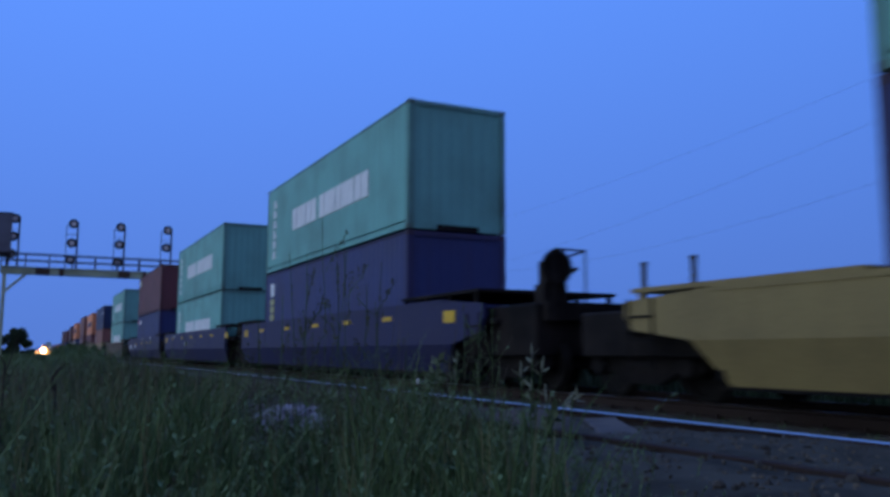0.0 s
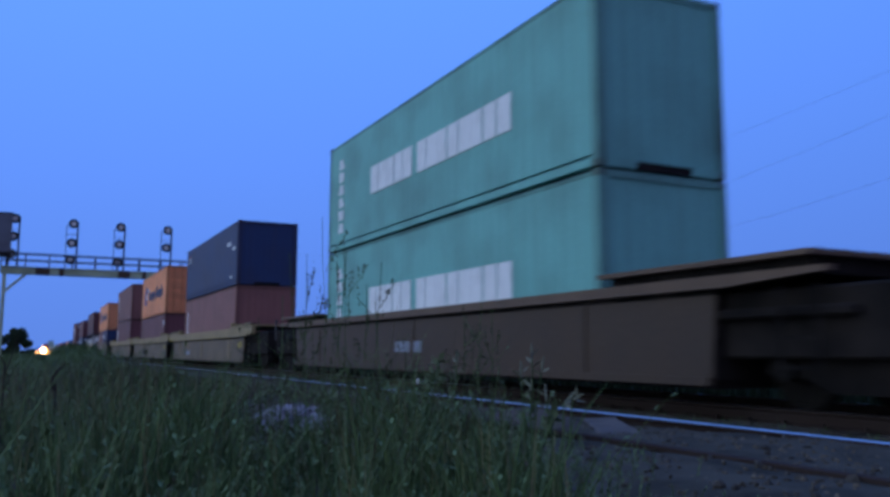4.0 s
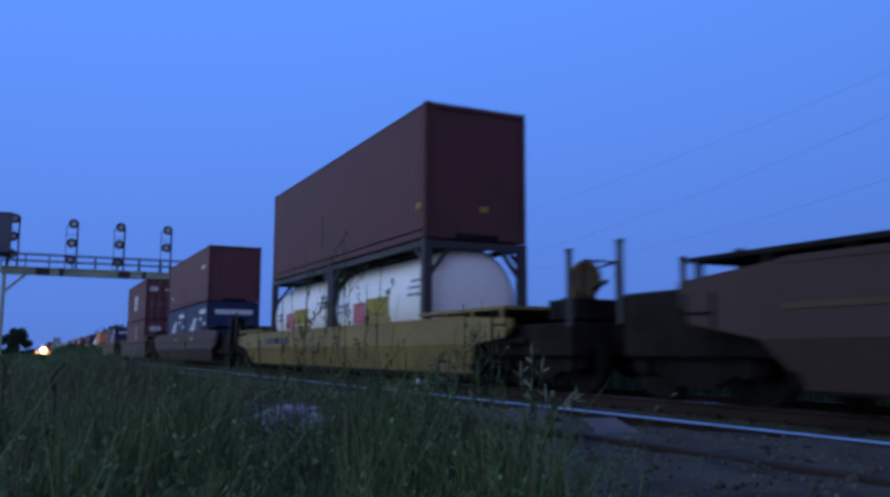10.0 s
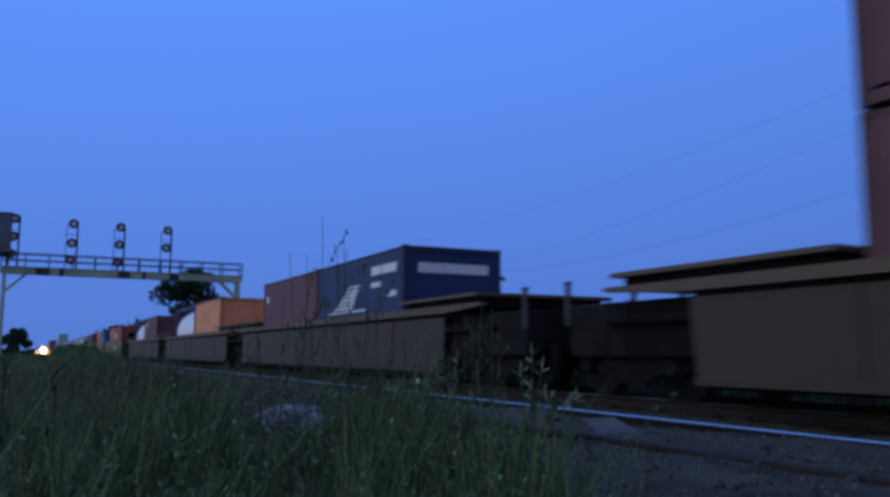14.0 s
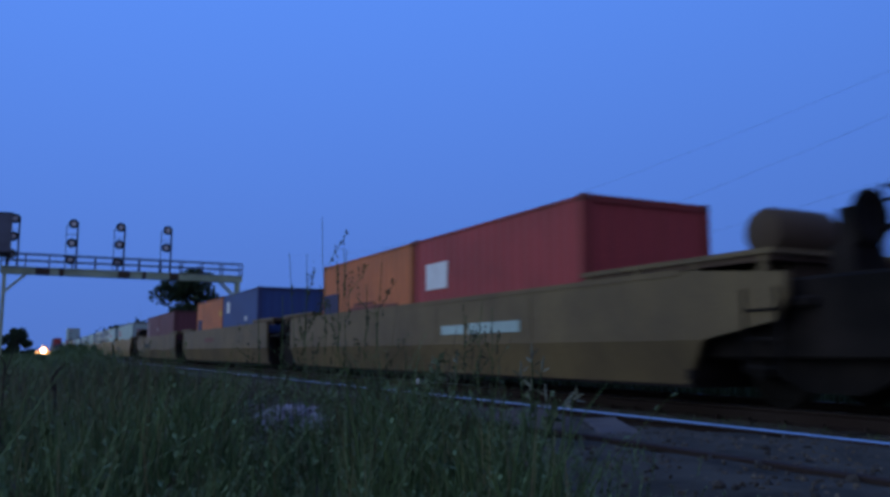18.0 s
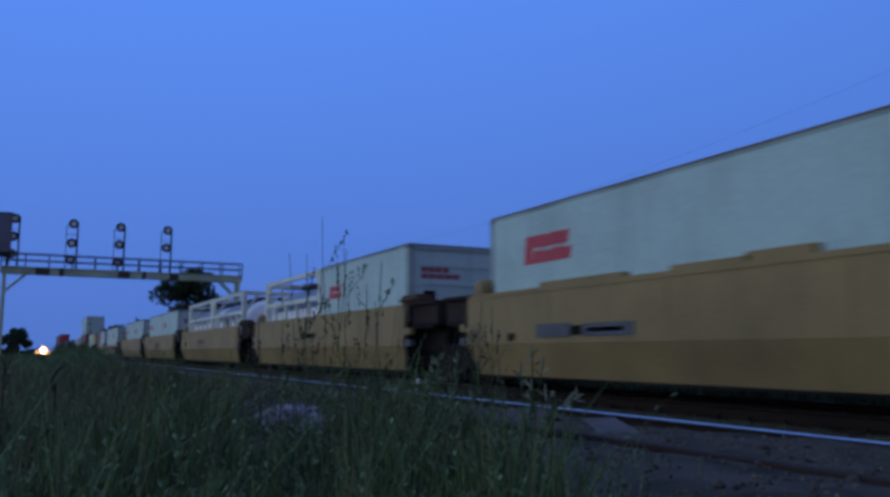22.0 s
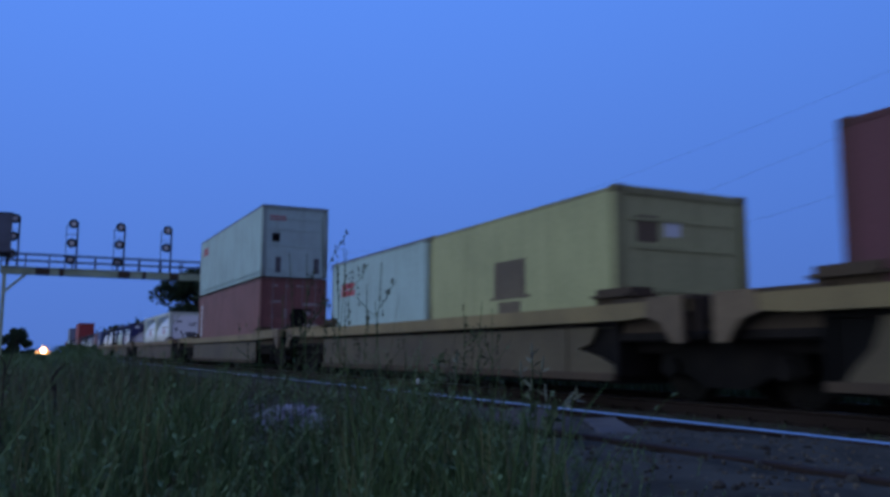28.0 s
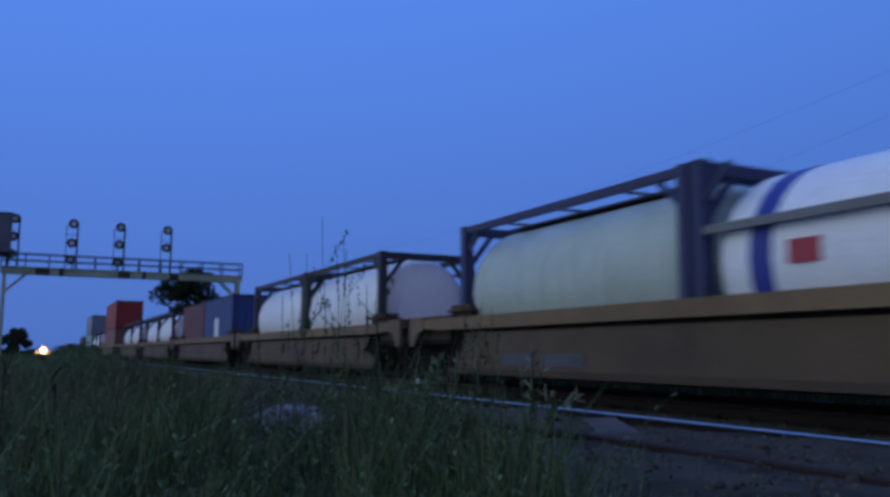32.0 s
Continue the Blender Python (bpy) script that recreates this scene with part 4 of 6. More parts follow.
            box(bm, a, b, -0.2, 0.16, 0.68, 1.02)
            part("coupler", bm, STEEL, thing)
            tall = 1.66 if top_mat == CAR_BROWN else 2.15
            pm = cached(("grab_post", tall), "grab_post", GRABPOST, lambda bm: (box(bm, -0.05, 0.05, -0.02, 0.02, 1.0, tall), box(bm, -0.065, 0.065, -0.03, 0.03, tall - 0.05, tall)))
            for y in (() if top_mat in (CAR_DUSTY, CAR_YELLOW) else (-1.25, 0.95) if top_mat in (CAR_MAROON, CAR_OLIVE, CAR_BROWN) else (0.95,)):
                part("grab_post", pm, GRABPOST, thing, at=pose(gap - sgn * (2.1 if top_mat == CAR_SAND and sgn < 0 else 1.15 if top_mat == CAR_RUSTY else 0.6), y, 0))
            bm = bmesh.new()
            for z in (0.45, 0.75, 1.05):
                a, b = sorted((up - sgn * 0.1, up - sgn * 0.55))
                box(bm, a, b, -1.49, -1.46, z, z + 0.03)
            for x in (up - sgn * 0.1, up - sgn * 0.55):
                box(bm, x - 0.015, x + 0.015, -1.49, -1.46, 0.40, 1.30)
            part("ladder", bm, SHADEDGRIME, thing)
            if brake and sgn > 0:
                wheel_x, wheel_z, drum_x = brake
                bm = bmesh.new()
                lathe(bm, [(-0.10, 0.10), (-0.03, 0.24), (-0.02, 0.29), (0.02, 0.29), (0.03, 0.24), (0.0, 0.12)], 20, "x")
                bmesh.ops.translate(bm, verts=bm.verts, vec=(0, -0.75, wheel_z))
                box(bm, -0.24, -0.03, -0.95, -0.55, wheel_z - 0.30, wheel_z + 0.10)
                part("brake_wheel", bm, CAR_DUSTY if top_mat == CAR_OLIVE else SHADEDGRIME, thing, "round hand-brake wheel on a stand", at=pose(wheel_x, 0, 0))
                bm = bmesh.new()
                box(bm, -0.32, -0.05, -0.98, -0.52, 1.10, wheel_z - 0.28)
                box(bm, -0.50, 0.25, -1.1, 0.6, 1.12, 1.42)
                part("brake_stand", bm, SHADEDGRIME, thing, "dark stand under the brake wheel", at=pose(wheel_x, 0, 0))
                bm = bmesh.new()
                for y in (-1.05, -0.45):
                    bar(bm, (0.36, y, 1.1), (0.36, y, wheel_z + 0.24), 0.022)
                bar(bm, (0.36, -1.05, wheel_z + 0.24), (0.36, -0.45, wheel_z + 0.24), 0.03)
                bar(bm, (-0.05, -0.45, wheel_z + 0.20), (0.36, -0.45, wheel_z + 0.24), 0.03)
                bar(bm, (-0.3, -0.62, wheel_z - 0.25), (0.36, -0.62, wheel_z - 0.05), 0.05)
                part("hoop_rail", bm, SHADEDGRIME, thing, "thin bent rail round the brake wheel", at=pose(wheel_x, 0, 0))
                if drum_x:
                    bm = bmesh.new()
                    lathe(bm, [(-1.05, 0.12), (-1.0, 0.25), (-0.92, 0.29), (-0.1, 0.29), (-0.02, 0.25), (0.03, 0.12)], 20, "y")
                    shift(bm, drum_x, -0.1, 1.95)
                    box(bm, drum_x - 0.3, drum_x + 0.3, -1.0, -0.3, 1.1, 1.70)
                    part("air_reservoir", bm, RUST, thing, "rusty round air reservoir", smooth=True)
        elif sgn < 0:
            truck(thing, gap)
            bm = bmesh.new()
            lathe(bm, [(0.76, 0.34), (1.16, 0.34)], 16, "z")
            part("joint", bm, SHADEDGRIME, thing, at=pose(gap, 0, 0))
    for x0, x1, high in caps:
        bm = bmesh.new()
        box(bm, x0, x1, -1.484, -1.34, zt + 0.018, zt + 0.02 + high)
        bmesh.ops.bevel(bm, geom=[e for e in bm.edges if abs(e.verts[0].co.x - e.verts[1].co.x) < 0.01 and abs(e.verts[0].co.z - e.verts[1].co.z) > 0.01], offset=0.02, segments=1, affect="EDGES")
        part("edge_cap", bm, top_mat, thing, "uneven bent plate on the top edge")
    y = -1.486 if style == "deep" else -1.482
    for where, group in ((y, marks), (-1.395, low_marks)):
        for mat, items in group:
            for item in items:
                bm = bmesh.new()
                blocks(bm, [item], where)
                part("marking", bm, mat, thing, "painted panel on the side")
    return thing


# ---------------------------------------------------------------- the train
FLOOR, STD, HIGH = 0.36, 2.591, 2.896


def reflectors(z=1.28):
    return (MARKYELLOW, [(x, z, 0.5, 0.09) for x in (-0.75, -3.3, -5.9, -8.7, -11.8)] + [(2.3, z - 0.12, 0.46, 0.22), (-14.0, z - 0.12, 0.45, 0.22)])


def logo_row(x, z, h, word, mat=None, width=0.62):
    return (mat or MARKWHITE, lettering(x, z, h, word, width))


def green_box(label, height=HIGH):
    return container(label, GREEN, height=height, marks=[
        (MARKWHITE, lettering(-9.05, 1.12, 0.66, "CCCCC CCCCCCCC", 0.74)),
        (MARKWHITE, column(-11.4, 0.45, 2.5, 6, 0.40))])


def white_box(label, length=6.058, front="plain", x0=None, k=0.82):
    x = (-length + 0.75) if x0 is None else x0
    logo = [(x, 1.66, k * 0.22, k * 0.41, 0.06)]
    logo += [(x + k * (0.225 + 0.225 * i), 1.66 + k * (0.225 - 0.01 * (i % 2)), k * 0.222, k * 0.185, 0.06) for i in range(4)]
    logo += [(x + k * (0.225 + 0.24 * i), 1.66, k * 0.237, k * (0.19 - 0.02 * (i % 2)), 0.06) for i in range(4)]
    return container(label, WHITE, length=length, height=STD, front=front, smooth=True, marks=[
        (MARKRED, logo)],
        end_marks=[(ENDRED, [(-0.9 + 0.17 * i, 1.98, 0.15, 0.11) for i in range(4)] + [(-0.9 + 0.19 * i, 1.84, 0.17, 0.11) for i in range(5)])], trim=TOPRAIL)


def sail_box(label, colour=DEEPBLUE):
    sail = [(-4.55 + 0.20 * i, 1.32 + 0.10 * i, 1.25 - 0.10 * i, 0.075, 0.16) for i in range(6)]
    return container(label, colour, length=6.058, height=STD, marks=[
        (MARKWHITE, sail + [(-5.0, 1.24, 2.7, 0.045), (-1.9, 2.05, 1.5, 0.2), (-1.9, 1.76, 0.58, 0.12), (-0.9, 1.50, 0.5, 0.13)])],
        end_marks=[(MARKWHITE, [(-0.85, 2.0, 1.75, 0.22)])])


def plain20(label, colour, front="plain", marks=()):
    return container(label, colour, length=6.058, height=STD, front=front, marks=marks)


TRAIN = []          # (thing, its place along the train)


def put(thing, s, z=0.0):
    TRAIN.append((thing, s, z))
    return thing


def stack(s, lower, upper=None, low_height=STD):
    """Loads one unit: lower is one container or the front and rear of a pair."""
    if isinstance(lower, tuple):
        put(lower[0], s, FLOOR)
        put(lower[1], s - 6.134, FLOOR)
    else:
        put(lower, s, FLOOR)
    if upper:
        put(upper, s, FLOOR + low_height + 0.025)


CHORD = {"tan": (1.18, 1.51, 0.08), "brown": (1.34, 1.48, 0.18), "brown_short": (1.03, 1.25, 0.08), "tan_short": (1.03, 1.25, 0.08),
         "brown_long": (1.03, 1.25, 0.08), "olive": (0.76, 1.24, 0.14), "mustard": (0.76, 1.36, 0.07)}    # under and upper edge of the top chord, height of the walkway over it
SIDE = {   # well-car colours: style, upper colour, lower colour (darker on chord cars), long wells, walkway colour, words
    "navy": ("deep", CAR_NAVY, CAR_NAVY, True, SHADEDGRIME, "dark navy double-stack well car with yellow reflectors"),
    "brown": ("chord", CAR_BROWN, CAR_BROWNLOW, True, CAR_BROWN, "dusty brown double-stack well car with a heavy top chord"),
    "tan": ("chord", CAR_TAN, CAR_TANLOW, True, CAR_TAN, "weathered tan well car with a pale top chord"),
    "maroon": ("deep", CAR_MAROON, CAR_MAROON, True, SHADEDGRIME, "dark maroon well car with rounded sides"),
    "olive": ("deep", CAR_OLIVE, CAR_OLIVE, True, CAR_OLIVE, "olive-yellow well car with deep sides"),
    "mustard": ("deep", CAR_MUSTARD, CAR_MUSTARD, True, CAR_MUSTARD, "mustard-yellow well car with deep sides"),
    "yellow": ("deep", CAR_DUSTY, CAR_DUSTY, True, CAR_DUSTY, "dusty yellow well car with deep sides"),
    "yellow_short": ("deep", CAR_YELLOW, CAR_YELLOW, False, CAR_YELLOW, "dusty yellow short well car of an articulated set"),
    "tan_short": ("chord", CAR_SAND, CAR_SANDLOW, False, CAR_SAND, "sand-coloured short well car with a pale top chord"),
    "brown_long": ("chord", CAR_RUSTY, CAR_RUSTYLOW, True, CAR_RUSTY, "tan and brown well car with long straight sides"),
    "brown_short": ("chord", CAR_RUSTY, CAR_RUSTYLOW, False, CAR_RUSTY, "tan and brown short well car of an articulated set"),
}


def car(s, livery, front, front_gap, rear, rear_gap, **more):
    style, top, low, long, plate, words = SIDE[livery]
    return put(well_car(words, style, top, low, long, front, front_gap, rear, rear_gap, plate=plate, chord=CHORD.get(livery, (0.76, 1.58, 0.14)), **more), s)


def build_train():
    J, C = "joint", "coupled"
    # (place of the container's front, livery, front end)
    units = [(5.40, "mustard", C), (-18.20, "navy", C), (-37.95, "navy", J), (-57.20, "navy", J), (-80.75, "brown", C), (-104.42, "tan", C), (-124.13, "tan", J),
             (-143.85, "tan", J), (-167.37, "maroon", C), (-191.11, "olive", C), (-214.94, "maroon", C), (-238.67, "brown", C),
             (-262.15, "brown", C), (-281.85, "brown", J), (-302.01, "brown", J), (-325.69, "yellow", C), (-345.30, "yellow", J),
             (-365.00, "yellow", J), (-386.70, "yellow_short", C), (-402.45, "yellow_short", J), (-418.15, "yellow_short", J),
             (-434.00, "yellow_short", J), (-449.60, "yellow_short", J), (-469.57, "tan_short", C), (-485.63, "tan_short", J),
             (-501.38, "tan_short", J), (-521.40, "tan_short", C), (-543.17, "brown_long", C), (-564.85, "brown_short", C),
             (-581.08, "brown_short", J), (-597.00, "brown_short", J), (-613.00, "brown_short", J), (-629.00, "brown_short", J),
             (-649.50, "brown_short", C), (-670.00, "brown_short", C), (-686.00, "brown_short", J), (-702.00, "brown_short", J)]
    wheel = {-325.69: (4.3, 2.0, 3.2), -386.70: (3.3, 2.05, 2.0), -521.40: (3.1, 1.72, None), -238.67: (5.1, 1.70, None), -191.11: (4.9, 1.74, None), -167.37: (4.87, 1.68, None), -214.94: (4.5, 1.76, None), -18.20: (5.0, 2.0, None), -143.85: (4.2, 1.9, 3.6)}
    extra = {-18.20: dict(marks=[reflectors()]), -37.95: dict(marks=[reflectors(), (DULL, [(-7.0, 1.02, 0.9, 0.05, 0.1), (-6.6, 0.90, 0.5, 0.06, -0.25), (-5.9, 0.98, 0.9, 0.05, 0.3), (-5.6, 0.86, 0.6, 0.05, -0.2), (-5.2, 1.10, 0.8, 0.06, 0.2), (-8.6, 1.26, 0.4, 0.04)]), (MARKWHITE, [(-7.6, 0.95, 0.35, 0.08), (-7.6, 1.06, 0.3, 0.05), (-11.3, 1.44, 0.6, 0.04)])]),
             -57.20: dict(marks=[(MARKYELLOW, [(-10.2, 1.14, 0.45, 0.08), (-7.0, 1.15, 0.55, 0.09), (-4.2, 1.16, 0.5, 0.10), (-1.9, 1.16, 0.5, 0.10)]), (MARKWHITE, [(-6.5, 1.46, 0.77, 0.05), (-2.65, 1.47, 0.9, 0.05)]), (MARKWHITE, [(-14.0, 0.82, 0.8, 0.30), (-11.2, 0.90, 0.8, 0.2)])]),
             -80.75: dict(low_marks=[(TANKGREY, [(-7.0, 0.62, 1.3, 0.22)])]),
             -124.13: dict(low_marks=[(CAR_BROWNLOW, [(-8.75, 0.43, 2.3, 0.43)]), (MARKFADED, [(-7.12, 0.48, 0.56, 0.34, 0.03), (-7.82, 0.46, 0.60, 0.34, 0.03), (-8.55, 0.46, 0.62, 0.34, 0.03)])]),
             -104.42: dict(low_marks=[(DULL, [(-10.9, 0.48, 0.62, 0.24)]), (TANKGREY, [(-10.25, 0.48, 0.95, 0.20)])]),
             -167.37: dict(marks=[(MARKWHITE, [(-4.95, 1.00, 0.65, 0.13)])]),
             -191.11: dict(marks=[(DULL, [(-11.8, 0.87, 1.2, 0.19), (-10.3, 0.86, 1.05, 0.18)]), (SHADEDGRIME, [(-10.58, 0.87, 0.25, 0.19)])]),
             -214.94: dict(marks=[(MARKYELLOW, [(-2.6, 1.2, 0.5, 0.12), (-7.5, 1.2, 0.4, 0.10)])]),
             -325.69: dict(marks=[(WHITE, [(-4.2, 0.94, 0.9, 0.16), (-3.1, 0.94, 1.7, 0.18)])]),
             -345.30: dict(marks=[(PLACARDBROWN, [(-8.6, 1.05, 1.9, 0.16)])]),
             -365.00: dict(marks=[(DULL, [(-11.05, 0.86, 2.75, 0.28)]), (WHITE, [(-10.95, 0.90, 1.0, 0.2), (-9.8, 0.90, 1.4, 0.2)])]),
             -386.70: dict(caps=[(-10.2, -8.2, 0.07), (-7.3, -6.0, 0.06), (-6.1, -5.2, 0.10)], marks=[(DULL, [(-10.3, 0.84, 0.9, 0.20), (-9.1, 0.84, 1.1, 0.18)]), (MARKWHITE, [(-9.0, 0.90, 0.8, 0.06)]), (SHADEDGRIME, [(-9.38, 0.86, 0.25, 0.14), (-11.15, 0.80, 0.2, 0.12)])]),
             -402.45: dict(marks=[(SHADEDGRIME, [(-7.0, 1.0, 1.3, 0.13)])]),
             -418.15: dict(marks=[(PLACARDBROWN, [(-7.9, 1.00, 1.5, 0.17), (-7.6, 0.82, 0.12, 0.18), (-7.0, 0.82, 0.12, 0.18)])]),
             -434.00: dict(marks=[(PLACARDBROWN, [(-7.05, 1.00, 1.5, 0.17), (-6.8, 0.82, 0.12, 0.18), (-6.3, 0.82, 0.12, 0.18), (-5.7, 0.82, 0.3, 0.3)]), (TOPRAIL, [(-11.6, 0.70, 0.5, 0.24)]), (SHADEDGRIME, [(-11.42, 0.67, 0.30, 0.12)])]),
             -564.85: dict(low_marks=[(DULL, [(-10.4, 0.40, 0.95, 0.2), (-9.2, 0.40, 1.1, 0.2)])])}
    for i, (s, livery, front) in enumerate(units):
        fg = (units[i - 1][0] - 12.19 - s) / 2 if i else 5.7
        rear, rg = (units[i + 1][2], (s - 12.19 - units[i + 1][0]) / 2) if i + 1 < len(units) else (C, 4.5)
        car(s, livery, front, fg, rear, rg, brake=wheel.get(s, False), **extra.get(s, {}))

    tank = tank_container
    word = [(MARKWHITE, column(-11.6, 0.35, 2.3, 5, 0.30))]
    stack(5.17, container("navy steel container in the lower tier", NAVY), container("green-grey steel container in the upper tier", GREEN), HIGH)
    stack(-18.20, container("navy steel container with a white upright mark", NAVY, marks=[(MARKWHITE, [(-11.5, 2.1, 0.45, 0.42)]), (CREAM, [(-11.5, 1.30, 0.45, 0.20), (-11.5, 1.55, 0.45, 0.20), (-11.5, 1.80, 0.45, 0.20)])]),
          green_box("sea-green corrugated container with white lettering"), HIGH)
    stack(-37.95, green_box("sea-green container with white lettering in the well"), green_box("sea-green container with white lettering on top"), HIGH)
    stack(-57.20, container("navy container with a small red and white sign", NAVY, marks=[(MARKRED, [(-11.4, 2.28, 0.45, 0.26)]), (MARKWHITE, [(-10.9, 2.28, 1.15, 0.26)])]),
          container("dull maroon container with a pale corner sign", MAROON, marks=[(MARKWHITE, [(-11.7, 2.2, 0.55, 0.40)]), (CREAM, [(-11.1, 2.2, 0.4, 0.40)])], end_marks=[(MARKFADED, [(0.66, 1.25, 0.06, 1.15)])]), HIGH)
    stack(-80.75, green_box("sea-green container with white lettering over a brown car"), green_box("sea-green container with white lettering, upper tier"), HIGH)
    stack(-104.42, container("dusty brown container with upright white lettering", BROWN, marks=[(MARKWHITE, column(-11.45, 1.2, 2.3, 5, 0.28))]),
          container("dark blue container with small white signs", DEEPBLUE, height=STD, marks=[(MARKRED, [(-11.48, 2.16, 0.34, 0.08)]), (MARKWHITE, [(-11.5, 1.88, 0.36, 0.08), (-11.5, 2.04, 0.38, 0.10), (-2.0, 1.7, 0.6, 0.15), (-1.0, 1.45, 0.5, 0.12), (-1.25, 0.32, 0.3, 0.1)])]), HIGH)
    stack(-124.13, container("maroon container with a pale corner patch", MAROON, height=STD, marks=[(MARKWHITE, [(-0.6, 1.9, 0.45, 0.28)])]),
          container("bright orange container with dark blue lettering and doors", ORANGE, front="door",
                    marks=[logo_row(-8.3, 1.15, 0.72, "Txdxd-TTxdT", MARKBLUE, 0.87), (MARKLOGO, [(-10.6, 0.90, 1.1, 0.42, 0.15), (-10.75, 1.32, 0.9, 0.40, 0.2), (-10.5, 1.72, 1.2, 0.40, 0.2)]),
                           (MARKWHITE, [(-9.75, 1.3, 0.45, 0.38), (-8.75, 1.75, 0.3, 0.24)])]))
    stack(-143.85, container("dull maroon container with a white upright bar", MAROON, marks=[(MARKWHITE, [(-11.3, 0.7, 0.42, 1.5)])]),
          container("dusty maroon container with upright white lettering", BROWN, marks=[(MARKWHITE, column(-11.3, 1.0, 2.45, 5, 0.40))],
                    end_marks=[(PLACARD, [(0.60, 0.66, 0.26, 0.30)])]), HIGH)
    stack(-167.44, (plain20("dark blue short container with a white sign", DEEPBLUE, marks=[(MARKWHITE, [(-5.75, 1.72, 0.7, 0.09), (-5.75, 1.86, 0.7, 0.09), (-5.75, 2.0, 0.7, 0.09), (-4.9, 1.80, 1.35, 0.2)])]),
                    plain20("maroon short container with white marks", MAROON, marks=[(MARKWHITE, column(-5.6, 0.9, 2.1, 4, 0.35) + [(-0.9, 1.2, 0.6, 0.10)]), (MARKFADED, [(-1.0, 1.62, 0.36, 0.12), (-1.0, 1.80, 0.36, 0.12)])])),
          container("orange container with dark blue lettering", ORANGE,
                    marks=[logo_row(-8.2, 1.15, 0.72, "Txdxd-TTxdT", MARKBLUE, 0.87), (MARKLOGO, [(-10.6, 0.90, 1.1, 0.42, 0.15), (-10.7, 1.32, 1.2, 0.40, 0.2), (-10.5, 1.72, 1.3, 0.40, 0.2)])]))
    label_white = [(PLACARDRED, [(-4.3, 0.95, 0.78, 0.50)]), (MARKWHITE, [(-4.12, 1.12, 0.42, 0.12)]), (PLACARD, [(-3.40, 1.08, 1.37, 0.44), (-3.40, 0.95, 1.37, 0.10)]),
                   (TANKGREY, [(-5.7, 1.40, 0.75, 0.05), (-5.7, 1.25, 0.5, 0.05), (-5.0, 1.18, 0.2, 0.3), (-0.95, 1.75, 0.6, 0.05), (-0.95, 1.6, 0.5, 0.05), (-0.95, 1.45, 0.6, 0.05)])]
    stack(-191.11, (tank("white tank in a dark frame with red and yellow placards", TANKWHITE, DARKFRAME, label_white),
                    tank("white tank in a dark frame with placards", TANKWHITE, DARKFRAME, label_white)),
          container("dark maroon container with yellow marks", DARKMAROON, marks=[(PLACARD, [(-0.45, 0.62, 0.2, 0.14)])], end_marks=[(PLACARD, [(0.08, 0.62, 0.2, 0.12)])]))
    stack(-214.94, (sail_box("dark blue short container with a white sail mark"), sail_box("dark blue short container with a white sail mark, behind another")),
          container("dull maroon container over two blue ones", MAROON, height=STD, marks=[(MARKWHITE, [(-11.0, 0.6, 0.5, 0.08), (-1.8, 1.6, 0.8, 0.12)])]))
    stack(-238.77, container("dull maroon container with doors and white lettering", MAROON, height=STD, front="door",
                             marks=[(MARKWHITE, column(-5.4, 1.2, 2.2, 3, 0.36)), (MARKFADED, [(-7.4, 1.80, 0.45, 0.09), (-7.4, 1.95, 0.25, 0.12), (-7.2, 1.40, 0.3, 0.18), (-11.5, 1.9, 0.2, 0.35)])], end_marks=[logo_row(-0.85, 1.75, 0.34, "CCC", None, 0.75)]),
          container("dull maroon container with a large white emblem and doors", MAROON, front="door",
                    marks=[(MARKWHITE, lettering(-7.0, 1.30, 0.62, "CCC", 1.0) + [(-7.2, 1.10, 2.0, 0.13, 0.1), (-7.25, 0.84, 2.0, 0.17, 0.1)]), (MARKFADED, [(-4.75, 0.80, 0.3, 0.2), (-7.5, 0.45, 0.28, 0.18), (-11.7, 0.5, 0.2, 0.14), (-0.9, 1.1, 0.2, 0.12)])],
                    end_marks=[(MARKWHITE, [(-0.95, 2.0, 0.55, 0.32), (0.1, 2.05, 0.9, 0.14), (0.45, 1.7, 0.4, 0.12), (0.45, 1.4, 0.4, 0.12)]), (MARKFADED, [(-0.85, 1.0, 0.14, 0.22), (-0.2, 1.1, 0.12, 0.08), (0.2, 1.75, 0.14, 0.16), (0.6, 0.42, 0.22, 0.12), (-0.4, 2.5, 0.1, 0.06), (0.55, 2.5, 0.2, 0.06)])]))
    stack(-262.15, (sail_box("dark blue short container with a white sail mark, single tier"), plain20("dull maroon corrugated short container", MAROON, marks=[(MARKWHITE, [(-5.6, 1.9, 0.2, 0.2)])])))
    stack(-281.85, (plain20("plain orange corrugated short container", ORANGE), tank("white tank in a blue frame", TANKWHITE, BLUEFRAME)))
    stack(-302.01, (plain20("maroon short container with a pale sign", MAROON, marks=[(MARKWHITE, [(-5.2, 1.90, 0.42, 0.36)]), (MARKBLUE, [(-5.15, 1.98, 0.32, 0.08)])]),
                    tank("white tank in a dark blue frame with a red sign", TANKWHITE, BLUEFRAME, [(MARKBLUE, [(-5.0, 1.78, 0.42, 0.14)]), (PLACARDRED, [(-5.05, 1.45, 0.45, 0.16), (-5.1, 1.25, 0.45, 0.16)]), (TANKGREY, [(-4.4, 1.55, 0.7, 0.03), (-4.4, 1.40, 0.9, 0.03), (-4.4, 1.28, 0.6, 0.03)])])))
